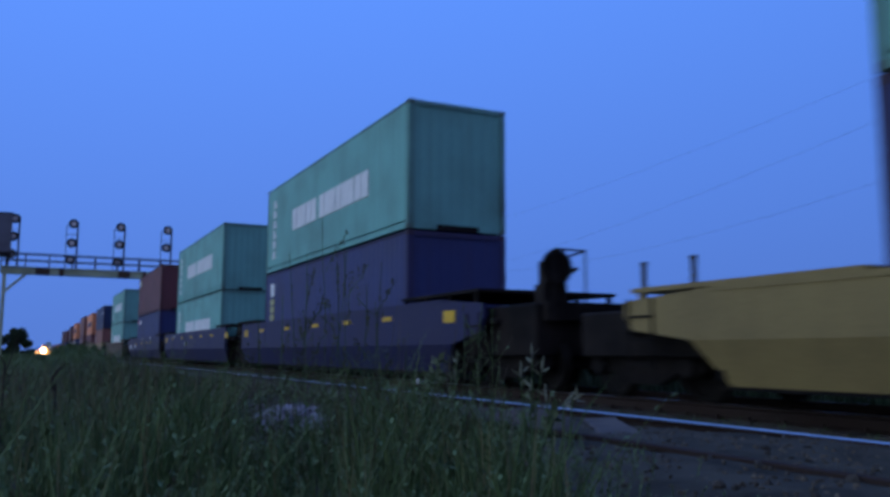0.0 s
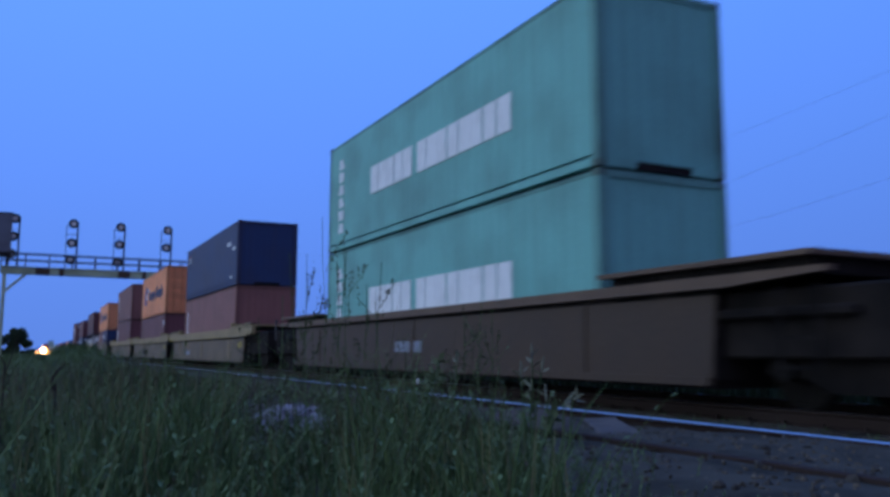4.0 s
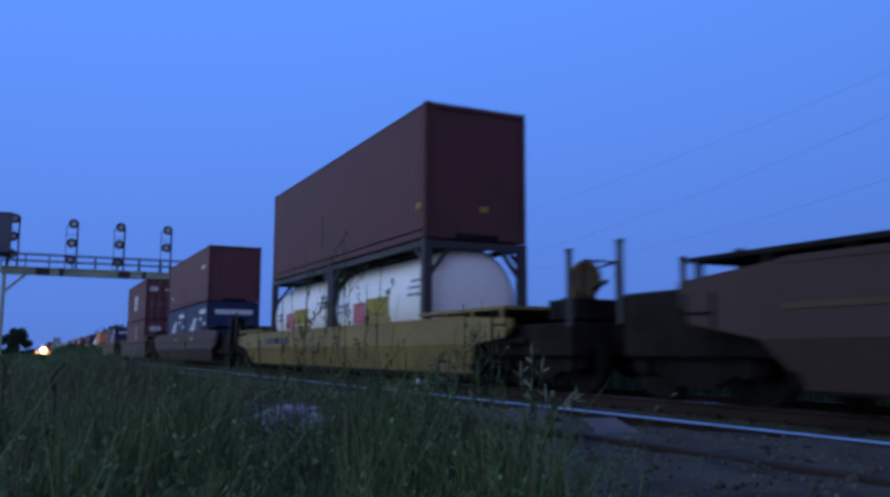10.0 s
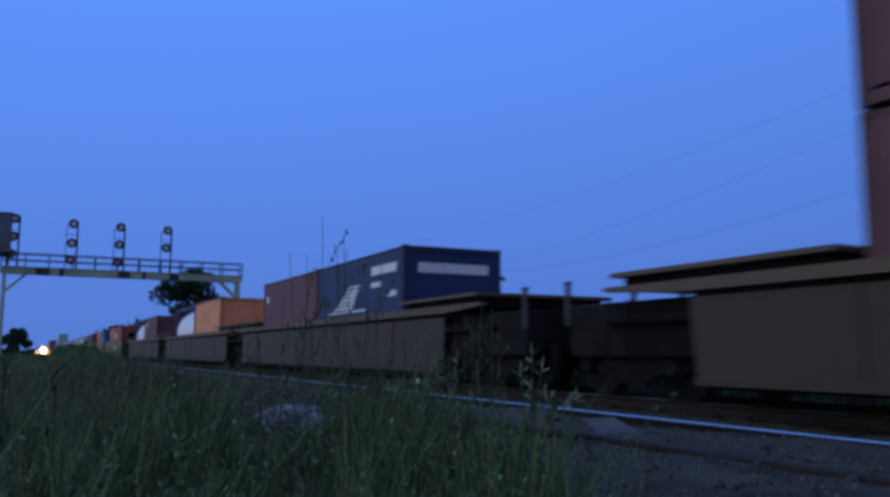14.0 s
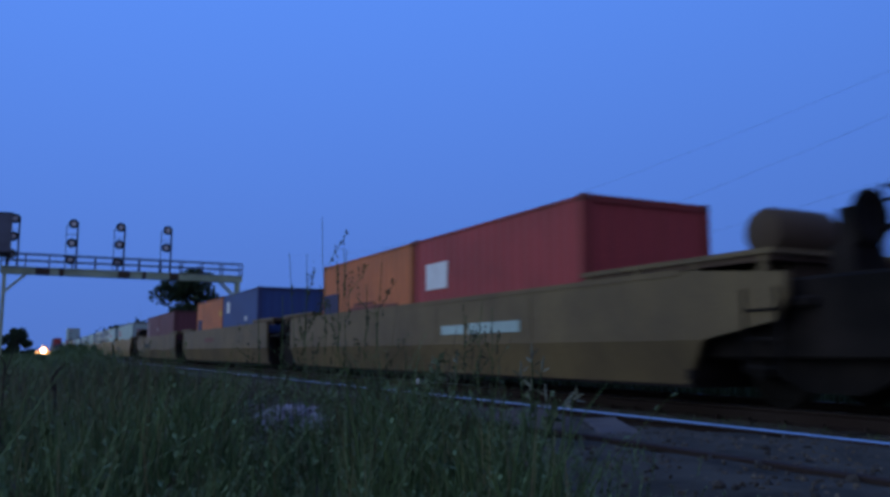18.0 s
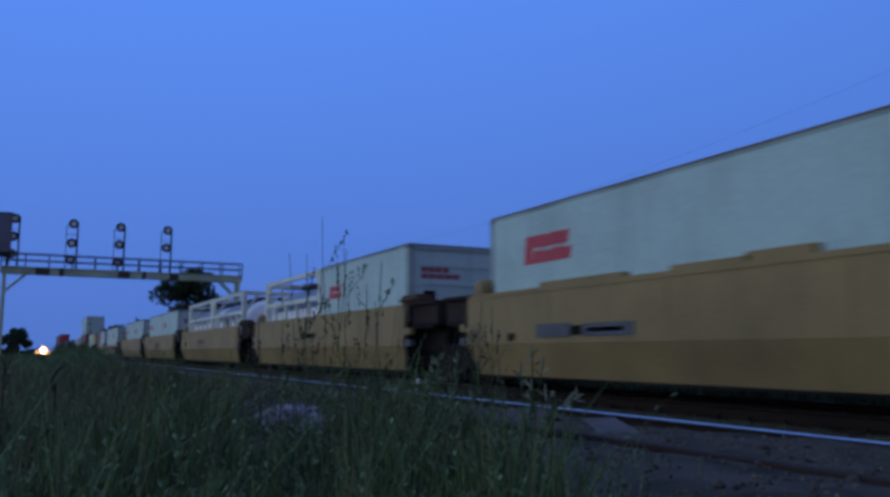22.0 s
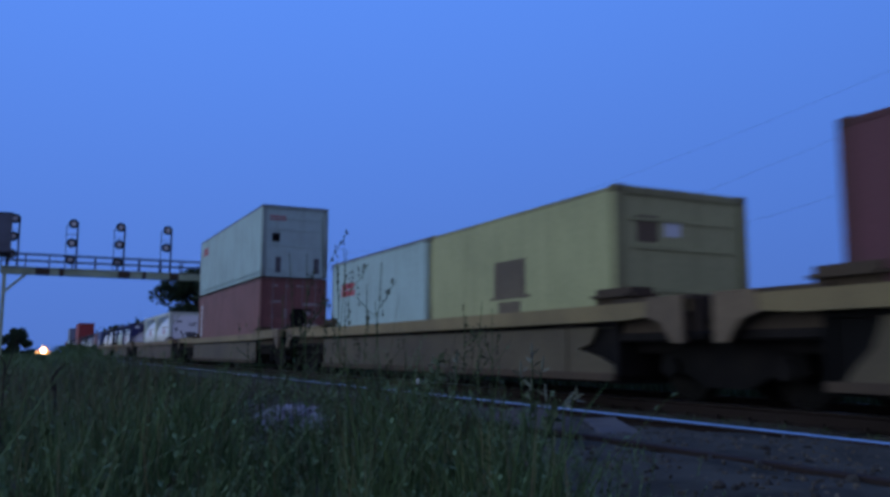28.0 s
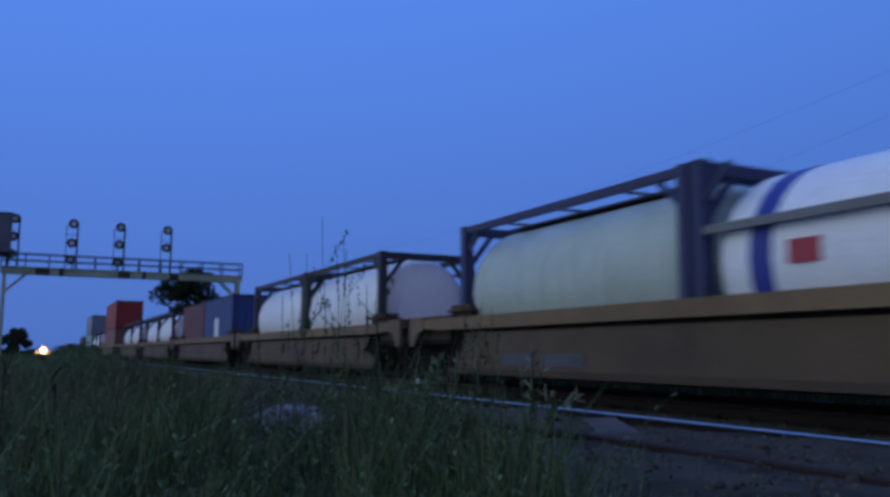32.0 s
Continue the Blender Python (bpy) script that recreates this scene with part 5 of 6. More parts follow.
    stack(-325.69, (plain20("bright red short container with a white square sign", RED, marks=[(MARKWHITE, [(-5.45, 1.50, 0.95, 0.52)])]),
                    plain20("orange-brown short container with a blue patch", ORANGEBROWN, marks=[(MARKBLUE, [(-5.95, 1.0, 1.2, 0.78)]), (PLACARDBROWN, [(-3.9, 1.22, 2.3, 0.14), (-3.6, 1.38, 1.3, 0.07), (-1.5, 1.25, 0.7, 0.08)])])))
    stack(-345.37, (plain20("blue short container with a white square sign", BLUE, marks=[(MARKWHITE, [(-5.3, 1.84, 0.55, 0.42), (-2.0, 1.43, 0.3, 0.16)])]),
                    plain20("orange-brown short container with a yellow mark", ORANGEBROWN, marks=[(MARKYELLOW, [(-0.55, 1.76, 0.36, 0.24)]), (MARKBLUE, [(-5.7, 1.0, 1.0, 0.75)])])))
    stack(-365.00, (plain20("dull maroon plain short container", MAROON), plain20("maroon short container with upright white lettering", MAROON, marks=[(MARKWHITE, column(-5.3, 1.25, 2.3, 5, 0.36) + [(-0.6, 1.62, 0.3, 0.06)])])))
    stack(-386.70, white_box("white insulated container with a red logo", length=12.192, front="reefer", x0=-11.05, k=1.1))
    stack(-402.45, (white_box("white short insulated container with a red logo", front="reefer"), tank("grey-topped tank in a cream frame", TANKWHITE, CREAMFRAME, cladding=TANKGREY, trussed=True)))
    stack(-418.15, (tank("grey-topped tank in a cream frame with red sign", TANKWHITE, CREAMFRAME, [(MARKRED, [(-4.3, 1.25, 0.35, 0.42)]), (DULL, [(-3.6, 1.3, 0.6, 0.3), (-2.1, 1.35, 0.3, 0.2)])], cladding=TANKGREY, trussed=True),
                    tank("grey-topped tank in a cream frame, rear of a pair", TANKWHITE, CREAMFRAME, cladding=TANKGREY, trussed=True)))
    stack(-434.00, (white_box("white short container with a large red logo"), white_box("white short container with a red logo behind its twin")))
    stack(-449.60, (white_box("white short container with a red logo", front="reefer"), white_box("dusty white short container with a red logo")))
    stack(-469.57, (white_box("white short container on a brown car", front="reefer"), white_box("white short container with red logo on a brown car")))
    stack(-485.63, (white_box("white short container with a red logo beside a maroon one"), plain20("dark maroon short container", MAROON, marks=[(MARKWHITE, [(-0.8, 1.0, 0.5, 0.23)])])))
    yellow = container("cream-yellow short container with a dark hatch", CREAM, length=6.058, height=STD, front="reefer", smooth=True,
                       marks=[(CAR_TANLOW, [(-3.55, 1.14, 1.3, 0.05), (-3.4, 1.19, 1.0, 0.6), (-3.25, 0.9, 0.7, 0.2)])], end_marks=[(MARKWHITE, [(-0.35, 1.9, 0.3, 0.2)]), (CAR_TANLOW, [(-0.85, 1.8, 0.38, 0.38)])])
    stack(-501.38, (yellow, white_box("pale short container with a red logo")))
    stack(-521.46, container("brown-red container with doors and upright lettering", BROWN, front="door", marks=[(MARKWHITE, column(-11.5, 1.0, 2.5, 6, 0.32))],
                             end_marks=[(MARKFADED, [(y, 2.58, 0.10, 0.08) for y in (-0.70, -0.30, 0.10, 0.45)] + [(-0.85, 2.0, 0.36, 0.08), (0.32, 1.92, 0.62, 0.10), (0.36, 1.56, 0.28, 0.16), (0.72, 1.50, 0.2, 0.10), (0.36, 1.16, 0.5, 0.12), (-0.35, 1.45, 0.10, 0.34)])]),
          container("white insulated container with a small red logo, upper tier", WHITE, height=STD, front="reefer", smooth=True,
                    marks=[(MARKRED, [(-11.4, 2.02, 1.1, 0.14, 0.05), (-11.45, 1.84, 1.2, 0.14, 0.05)])], end_marks=[(MARKRED, [(-0.95, 2.05, 0.6, 0.16)])], trim=TOPRAIL), HIGH)
    sign = [(MARKRED, [(-2.75, 1.34, 0.45, 0.28)]), (MARKWHITE, [(-2.25, 1.40, 0.45, 0.1)]), (CAR_YELLOW, [(-3.9, 1.72, 2.4, 0.05)])]
    stack(-543.17, (tank("white tank in a cream frame with a red sign", TANKWHITE, CREAMFRAME, sign), tank("white tank in a cream frame", TANKWHITE, CREAMFRAME, [(mat, [(x - 0.3, z, w, h) for x, z, w, h in items]) for mat, items in sign])))
    stack(-564.85, (tank("white tank in a blue frame with a blue band", TANKWHITE, BLUEFRAME, [(MARKRED, [(-4.7, 1.2, 0.4, 0.26)])], band=BANDBLUE, top=False, art=True),
                    tank("pale green tank in a dark blue frame", TANKGREEN, BLUEFRAME)))
    stack(-581.08, (tank("white tank in a dark frame", TANKWHITE, DARKFRAME), tank("white tank in a dark frame, rear of a pair", TANKWHITE, DARKFRAME)))
    stack(-597.00, (plain20("blue short container with a white sign", BLUE, marks=[(MARKWHITE, [(-3.6, 0.5, 0.9, 1.2)])]), plain20("maroon short container far back", MAROON)))
    for s in (-613.0, -629.0):
        stack(s, (tank("white tank in a dark frame far back", TANKWHITE, DARKFRAME), tank("white tank in a dark frame far back", TANKWHITE, DARKFRAME)))
    stack(-649.5, container("dull red container far back", BROWN, height=STD), container("bright red container far back, upper tier", RED, height=STD))
    stack(-670.0, (tank("white tank far back", TANKWHITE, DARKFRAME), tank("white tank far back", TANKWHITE, DARKFRAME)))
    stack(-686.0, container("pale grey container far back", WHITE, height=STD), container("grey container far back, upper tier", TANKGREY, height=STD))
    stack(-702.0, container("maroon container far back", MAROON, height=STD))


# ---------------------------------------------------------------- signal bridge over the tracks
def build_gantry():
    X, Y0, Y1, ZB = -80.0, -11.1, 9.2, 7.22
    thing = new("signal_bridge")
    thing.location = (X, 0, 0)
    tagged(thing, "pale metal signal bridge with a railed walkway across the tracks", "signal bridge", kind="structure")
    for dx in (-0.55, 0.55):
        bm = bmesh.new()
        box(bm, dx - 0.10, dx + 0.10, Y0, Y1, ZB, ZB + 0.08)
        box(bm, dx - 0.10, dx + 0.10, Y0, Y1, ZB + 0.47, ZB + 0.55)
        box(bm, dx - 0.025, dx + 0.025, Y0, Y1, ZB + 0.08, ZB + 0.47)
        for i in range(21):
            y = Y0 + (Y1 - Y0) * i / 20
            box(bm, dx - 0.09, dx + 0.09, y - 0.02, y + 0.02, ZB + 0.08, ZB + 0.47)
        part("girder", bm, GANTRY, thing)
        for k, (y, w) in enumerate(((-7.9, 0.55), (-6.4, 0.2), (-1.3, 0.5), (0.4, 0.15), (3.0, 0.4))):
            bm = bmesh.new()
            box(bm, dx - 0.115, dx + 0.115, y - w, y + w, ZB - 0.004, ZB + 0.56)
            part("splice_plate", bm, RUST, thing, "dark rusted splice plate")
    bm = bmesh.new()
    box(bm, -0.6, 0.6, Y0, Y1, ZB + 0.56, ZB + 0.60)
    part("deck", bm, BRIDGERAIL, thing)
    for dx in (-0.6, 0.6):
        pm = cached("gpost", "rail_post", BRIDGERAIL, lambda bm: box(bm, -0.045, 0.045, -0.045, 0.045, ZB + 0.6, ZB + 1.76))
        for i in range(12):
            part("rail_post", pm, BRIDGERAIL, thing, at=pose(dx, Y0 + (Y1 - Y0) * i / 11, 0))
        for z in (1.18, 1.74):
            bm = bmesh.new()
            box(bm, dx - 0.04, dx + 0.04, Y0, Y1, ZB + z - 0.04, ZB + z + 0.04)
            part("hand_rail", bm, BRIDGERAIL, thing)
    for y, s in ((Y0 + 0.3, 1), (Y1 - 0.3, -1)):
        for dx in (-0.5, 0.5):
            bm = bmesh.new()
            box(bm, dx - 0.13, dx + 0.13, y - 0.13, y + 0.13, -0.6, ZB)
            part("leg", bm, GANTRY, thing)
            bm = bmesh.new()
            bar(bm, (dx, y, ZB - 1.6), (dx, y + s * 1.6, ZB - 0.02), 0.14)
            part("knee_brace", bm, GANTRY, thing)
        bm = bmesh.new()
        for i in range(6):
            z = 0.3 + i * 1.1
            bar(bm, (-0.5, y, z), (0.5, y, z + 1.1 if i % 2 == 0 else z), 0.07)
        part("lacing", bm, GANTRY, thing)

    def head(parent, y, z):
        bm = bmesh.new()
        for a, b, r0, r1 in ((0, 0.06, 0.40, 0.40),):
            n = 24
            rings = []
            for px, r in ((0.0, 0.20), (0.0, 0.41), (0.05, 0.41), (0.05, 0.20)):
                rings.append([bm.verts.new((px, r * math.cos(6.2832 * i / n), r * math.sin(6.2832 * i / n))) for i in range(n)])
            for k in range(4):
                A, B = rings[k], rings[(k + 1) % 4]
                for i in range(n):
                    bm.faces.new((A[i], A[(i + 1) % n], B[(i + 1) % n], B[i]))
        h = part("target_disc", bm, SIGNAL, parent, "black round signal target", at=pose(0.35, y, z))
        bm = bmesh.new()
        lathe(bm, [(-0.10, 0.16), (0.0, 0.205), (0.03, 0.205)], 20, "x")
        part("lens", bm, LENS, h, "pale unlit lens", smooth=True)
        bm = bmesh.new()
        lathe(bm, [(-0.32, 0.12), (-0.06, 0.16)], 12, "x")
        part("lamp_housing", bm, SIGNAL, h)

    def mast(y, heads, label):
        sig = new("signal_mast")
        sig.location = (X, 0, 0)
        tagged(sig, label, "railway signal", group="signals on the bridge")
        bm = bmesh.new()
        lathe(bm, [(ZB + 0.6, 0.085), (heads[0] + 0.2, 0.075)], 10, "z")
        shift(bm, 0.25, y + 0.36, 0)
        part("mast", bm, SIGNAL, sig)
        for z in heads:
            bm = bmesh.new()
            bar(bm, (0.3, y + 0.36, z), (0.3, y, z), 0.07)
            part("bracket", bm, SIGNAL, sig)
        bm = bmesh.new()
        for dy in (-0.55, -0.51):
            box(bm, 0.23, 0.27, y + dy - 0.015, y + dy + 0.015, ZB + 0.6, heads[0] - 0.15)
        for z in (heads[0] - 0.25, heads[0] - 0.95, heads[0] - 1.6):
            if z > ZB + 0.7:
                box(bm, 0.23, 0.27, y - 0.55, y + 0.36, z - 0.02, z + 0.02)
        part("ladder", bm, SIGNAL, sig)
        for k, z in enumerate(heads):
            head(sig, y - 0.07 * k, z)
    mast(2.30, (11.75, 10.13), "black two-headed colour-light signal on a slim mast")
    mast(-1.75, (11.75, 10.18, 8.58), "black three-headed colour-light signal on a slim mast")
    mast(-5.65, (11.80, 10.08, 8.60), "black three-headed colour-light signal on a mast above the near track")
    mast(-10.25, (11.95, 10.4, 8.9), "black three-headed signal beside the relay case")
    case = new("relay_case")
    case.location = (X, 0, 0)
    tagged(case, "grey metal equipment case standing on the signal bridge", "relay case")
    bm = bmesh.new()
    box(bm, 0.55, 1.9, -12.6, -10.42, 8.85, 12.1)
    bmesh.ops.bevel(bm, geom=bm.edges[:], offset=0.04, segments=2, affect="EDGES")
    part("body", bm, CASE, case)
    bm = bmesh.new()
    box(bm, 0.5, 1.95, -12.65, -10.38, 12.1, 12.2)
    part("lid", bm, SIGNAL, case)
    bm = bmesh.new()
    box(bm, 0.5, 1.95, -12.65, -10.38, 8.55, 8.85)
    for y in (-12.5, -10.6):
        box(bm, 0.55, 1.8, y - 0.08, y + 0.08, ZB + 0.6, 8.6)
    part("stand", bm, SIGNAL, case)


# ---------------------------------------------------------------- trees, poles, wires
def leaf_cloud(name, clumps, count, size, mat, parent, seed, label=""):
    """Many small leaves round clump centres: (x, y, z, radius)."""
    rng = np.random.RandomState(seed)
    w = np.array([c[3] ** 2 for c in clumps])
    pick = rng.choice(len(clumps), count, p=w / w.sum())
    c = np.array(clumps)[pick]
    d = rng.normal(size=(count, 3))
    d /= np.linalg.norm(d, axis=1)[:, None]
    pos = c[:, :3] + d * (c[:, 3] * rng.uniform(0.35, 1.05, count) ** 0.7)[:, None] * np.array([1, 1, 0.8])
    a, b = rng.normal(size=(count, 3)), rng.normal(size=(count, 3))
    a /= np.linalg.norm(a, axis=1)[:, None]
    b -= a * (a * b).sum(1)[:, None]
    b /= np.linalg.norm(b, axis=1)[:, None]
    s = (size * rng.uniform(0.6, 1.4, count))[:, None]
    v = np.stack([pos - a * s, pos + b * s * 0.45, pos + a * s, pos - b * s * 0.45], 1).reshape(-1, 3)
    f = np.arange(count * 4).reshape(-1, 4)
    me = bpy.data.meshes.new(name)
    me.from_pydata(v.tolist(), [], f.tolist())
    me.materials.append(mat)
    return part(name, me, mat, parent, label)


def limb(bm, a, b, r0, r1, segs=7):
    a, b = Vector(a), Vector(b)
    d = (b - a).normalized()
    u = d.orthogonal().normalized()
    w = d.cross(u)
    A = [bm.verts.new(a + (u * math.cos(6.283 * i / segs) + w * math.sin(6.283 * i / segs)) * r0) for i in range(segs)]
    B = [bm.verts.new(b + (u * math.cos(6.283 * i / segs) + w * math.sin(6.283 * i / segs)) * r1) for i in range(segs)]
    for i in range(segs):
        j = (i + 1) % segs
        bm.faces.new((A[i], A[j], B[j], B[i]))
    bm.faces.new(B)


def tube(bm, pts, r, segs=5):
    """One bent tube through the points."""
    rings = []
    for i, p in enumerate(pts):
        d = (pts[min(i + 1, len(pts) - 1)] - pts[max(i - 1, 0)]).normalized()
        u = Vector((0.31, 0.95, 0.07))
        u = (u - d * u.dot(d)).normalized()
        w = d.cross(u)
        rings.append([bm.verts.new(p + (u * math.cos(6.283 * k / segs) + w * math.sin(6.283 * k / segs)) * r) for k in range(segs)])
    for A, B in zip(rings, rings[1:]):
        for k in range(segs):
            bm.faces.new((A[k], A[(k + 1) % segs], B[(k + 1) % segs], B[k]))
    bm.faces.new(rings[0][::-1])
    bm.faces.new(rings[-1])


def tree(label, x, y, base, height, width, seed, leaves=2500, leaf=0.3, crown_from=0.3):
    rng = random.Random(seed)
    thing = new("tree")
    thing.location = (x, y, base)
    tagged(thing, label, "tree")
    bm = bmesh.new()
    limb(bm, (0, 0, 0), (0.1, 0, height * 0.5), height * 0.03, height * 0.018)
    limb(bm, (0.1, 0, height * 0.5), (0, 0.1, height * 0.92), height * 0.018, height * 0.004)
    clumps = []
    for i in range(22):
        h = rng.uniform(crown_from, 0.98)
        reach = width * 0.5 * math.sin(math.pi * min(1, (h - crown_from) / (1.02 - crown_from) * 0.8 + 0.2)) * rng.uniform(0.45, 1.0)
        a = rng.uniform(0, 6.283)
        tip = (reach * math.cos(a), reach * math.sin(a), height * h)
        limb(bm, (0, 0, height * max(0.15, h - 0.18)), tip, height * 0.010, height * 0.003, 5)
        clumps.append((*tip, width * rng.uniform(0.09, 0.17)))
    part("trunk", bm, BARK, thing)
    leaf_cloud("crown", clumps, leaves, leaf, LEAF, thing, seed)
    return thing


def build_trees():
    tree("dark leafy tree beyond the signal bridge", -128.0, 13.6, -0.8, 13.6, 12.0, 3, 4300, 0.34, 0.36)
    tree("small round dark tree up the line", -150.0, -10.7, -0.8, 5.0, 6.0, 5, 9000, 0.26, 0.05)
    # far wood beside the line
    thing = new("far_wood")
    tagged(thing, "distant dark wood beside the line", "trees", kind="stuff")
    rng = random.Random(12)
    clumps = []
    for i in range(130):
        u = rng.random()
        x = -190 - 260 * u
        y = 10 + 12 * rng.random() + 4 * u
        h = 3.2 + 6.0 * (0.5 + 0.5 * noise.noise(Vector((x * 0.03, 0, 0)))) + rng.uniform(-0.8, 0.8)
        clumps += [(x, y, h * k, 2.6) for k in (0.25, 0.6, 0.85)]
    leaf_cloud("crowns", clumps, 9000, 0.8, LEAF, thing, 21)
    # low bank of weeds and brush to both sides, far up the line
    thing = new("brush")
    tagged(thing, "low green brush along the line", "bushes", kind="stuff")
    clumps = []
    for i in range(260):
        x = rng.uniform(-170, -38)
        side = rng.random()
        y = rng.uniform(-16, -6.6) if side < 0.75 else rng.uniform(4.5, 12)
        clumps.append((x, y, -0.45 + rng.uniform(0, 0.35), rng.uniform(0.4, 0.9)))
    for i in range(60):
        clumps.append((rng.uniform(-62, -42), rng.uniform(-6.9, -5.6), rng.uniform(-0.2, 0.75), rng.uniform(0.3, 0.6)))
    leaf_cloud("leaves", clumps, 19000, 0.13, GRASS, thing, 22)


def build_poles():
    X, Y = -37.2, 11.5
    pole = new("utility_pole")
    tagged(pole, "old wooden line-side pole with two cross-arms", "utility pole")
    pole.location = (X, Y, -0.7)
    bm = bmesh.new()
    lathe(bm, [(0, 0.17), (5.55, 0.12)], 10, "z")
    part("pole", bm, BARK, pole)
    for z, w in ((5.15, 1.40),):
        bm = bmesh.new()
        bar(bm, (-0.75 * w, -0.95 * w, z + 0.12), (0.75 * w, 0.95 * w, z - 0.16), 0.11, 0.13)
        part("cross_arm", bm, BARK, pole)
        for k in (-0.9, -0.45, 0.45, 0.9):
            bm = bmesh.new()
            lathe(bm, [(0, 0.03), (0.08, 0.045), (0.13, 0.03)], 8, "z")
            part("insulator", bm, SIGNAL, pole, at=pose(0.75 * w * k, 0.95 * w * k, z - 0.02 - 0.14 * k + 0.06))
    # power wires that rise to the right overhead
    def span(a, b, sag, r):
        bm = bmesh.new()
        pts = [Vector(a).lerp(Vector(b), i / 24) - Vector((0, 0, sag * 4 * (i / 24) * (1 - i / 24))) for i in range(25)]
        tube(bm, pts, r)
        return bm
    for a, b, sag in WIRES:
        wire = new("power_wire", mesh_of(span(a, b, sag, 0.0030), "power_wire", WIRE))
        tagged(wire, "thin dark overhead power wire against the sky", "wire", group="overhead wires")


WIRES = [((-70, 11.5, 9.0), (4, 11.5, 10.2), 2.58), ((-37.2, 11.5, 4.75), (4, 11.5, 10.1), 0.95), ((-37.2, 11.5, 4.6), (4, 11.5, 8.6), 1.7)]


def build_headlight():
    """The lamp that burns up the line."""
    thing = new("track_lamp")
    thing.location = (-120.0, -6.95, -0.58)
    tagged(thing, "bright yellow-white lamp burning low beside the line", "lamp")
    bm = bmesh.new()
    box(bm, -0.07, 0.07, -0.07, 0.07, 0, 1.05)
    part("post", bm, SIGNAL, thing)
    bm = bmesh.new()
    lathe(bm, [(-0.35, 0.30), (-0.06, 0.54), (-0.045, 0.54)], 20, "x")
    shift(bm, 0, 0, 1.32)
    part("housing", bm, SIGNAL, thing)
    bm = bmesh.new()
    lathe(bm, [(0.004, 0.235), (0.10, 0.20), (0.16, 0.12), (0.18, 0.03)], 24, "x")
    shift(bm, 0, 0, 1.32)
    part("lens", bm, LAMPGLOW, thing, "glowing lens", smooth=True)
    # glowing ring round the lens stands for the lamp's orange glare
    bm = bmesh.new()
    lathe(bm, [(-0.04, 0.36), (0.002, 0.46), (0.003, 0.235)], 24, "x")
    shift(bm, 0, 0, 1.32)
    part("reflector", bm, REDGLOW, thing, "orange glow in the rim of the lamp")
    for y, z in ((-0.72, 1.12), (0.62, 1.02)):
        bm = bmesh.new()
        lathe(bm, [(0.0, 0.20), (0.08, 0.17)], 16, "x")
        shift(bm, 0, y, z)
        part("side_lamp", bm, REDGLOW, thing, "small orange lamp beside the lens")
        bm = bmesh.new()
        box(bm, -0.06, -0.004, min(0, y), max(0, y), z - 0.03, z + 0.03)
        part("bracket", bm, SIGNAL, thing)


# ---------------------------------------------------------------- grass and weeds
def blades(name, label, count, place, height, width, mat, seed, lean=0.35):
    """Bent grass blades, each a strip of three pieces."""
    rng = np.random.RandomState(seed)
    px, py, pz, hs = place(rng, count)
    count = len(px)
    h = height * hs * rng.uniform(0.55, 1.15, count)
    a = rng.uniform(0, 2 * np.pi, count)
    b = rng.uniform(0, 2 * np.pi, count)
    bend = lean * h * rng.uniform(0.1, 1.0, count)
    w = width * rng.uniform(0.6, 1.3, count)
    dx, dy, ex, ey = np.cos(a), np.sin(a), np.cos(b), np.sin(b)
    base = np.stack([px, py, pz], 1)
    rows = []
    for k, ww in ((0.0, 1.0), (0.45, 0.85), (0.8, 0.5), (1.0, 0.0)):
        c = base + np.stack([dx * bend * k * k, dy * bend * k * k, h * k], 1)
        o = np.stack([ex * w * ww, ey * w * ww, np.zeros(count)], 1)
        rows += [c - o, c + o] if ww else [c]
    v = np.stack(rows, 1)
    n = v.shape[1]
    idx = (np.arange(count) * n)[:, None]
    quads = np.concatenate([idx + np.array([[0, 1, 3, 2]]), idx + np.array([[2, 3, 5, 4]])])
    tris = idx + np.array([[4, 5, 6]])
    me = bpy.data.meshes.new(name)
    me.from_pydata(v.reshape(-1, 3).tolist(), [], quads.tolist() + tris.tolist())
    me.materials.append(mat)
    return tagged(new(name, me), label, "grass", kind="stuff")


def ground_z(x, y):
    return np.where(y > -6.0, -0.20, -0.20 - 0.38 * np.minimum(1.0, (-6.0 - y) / 1.8))


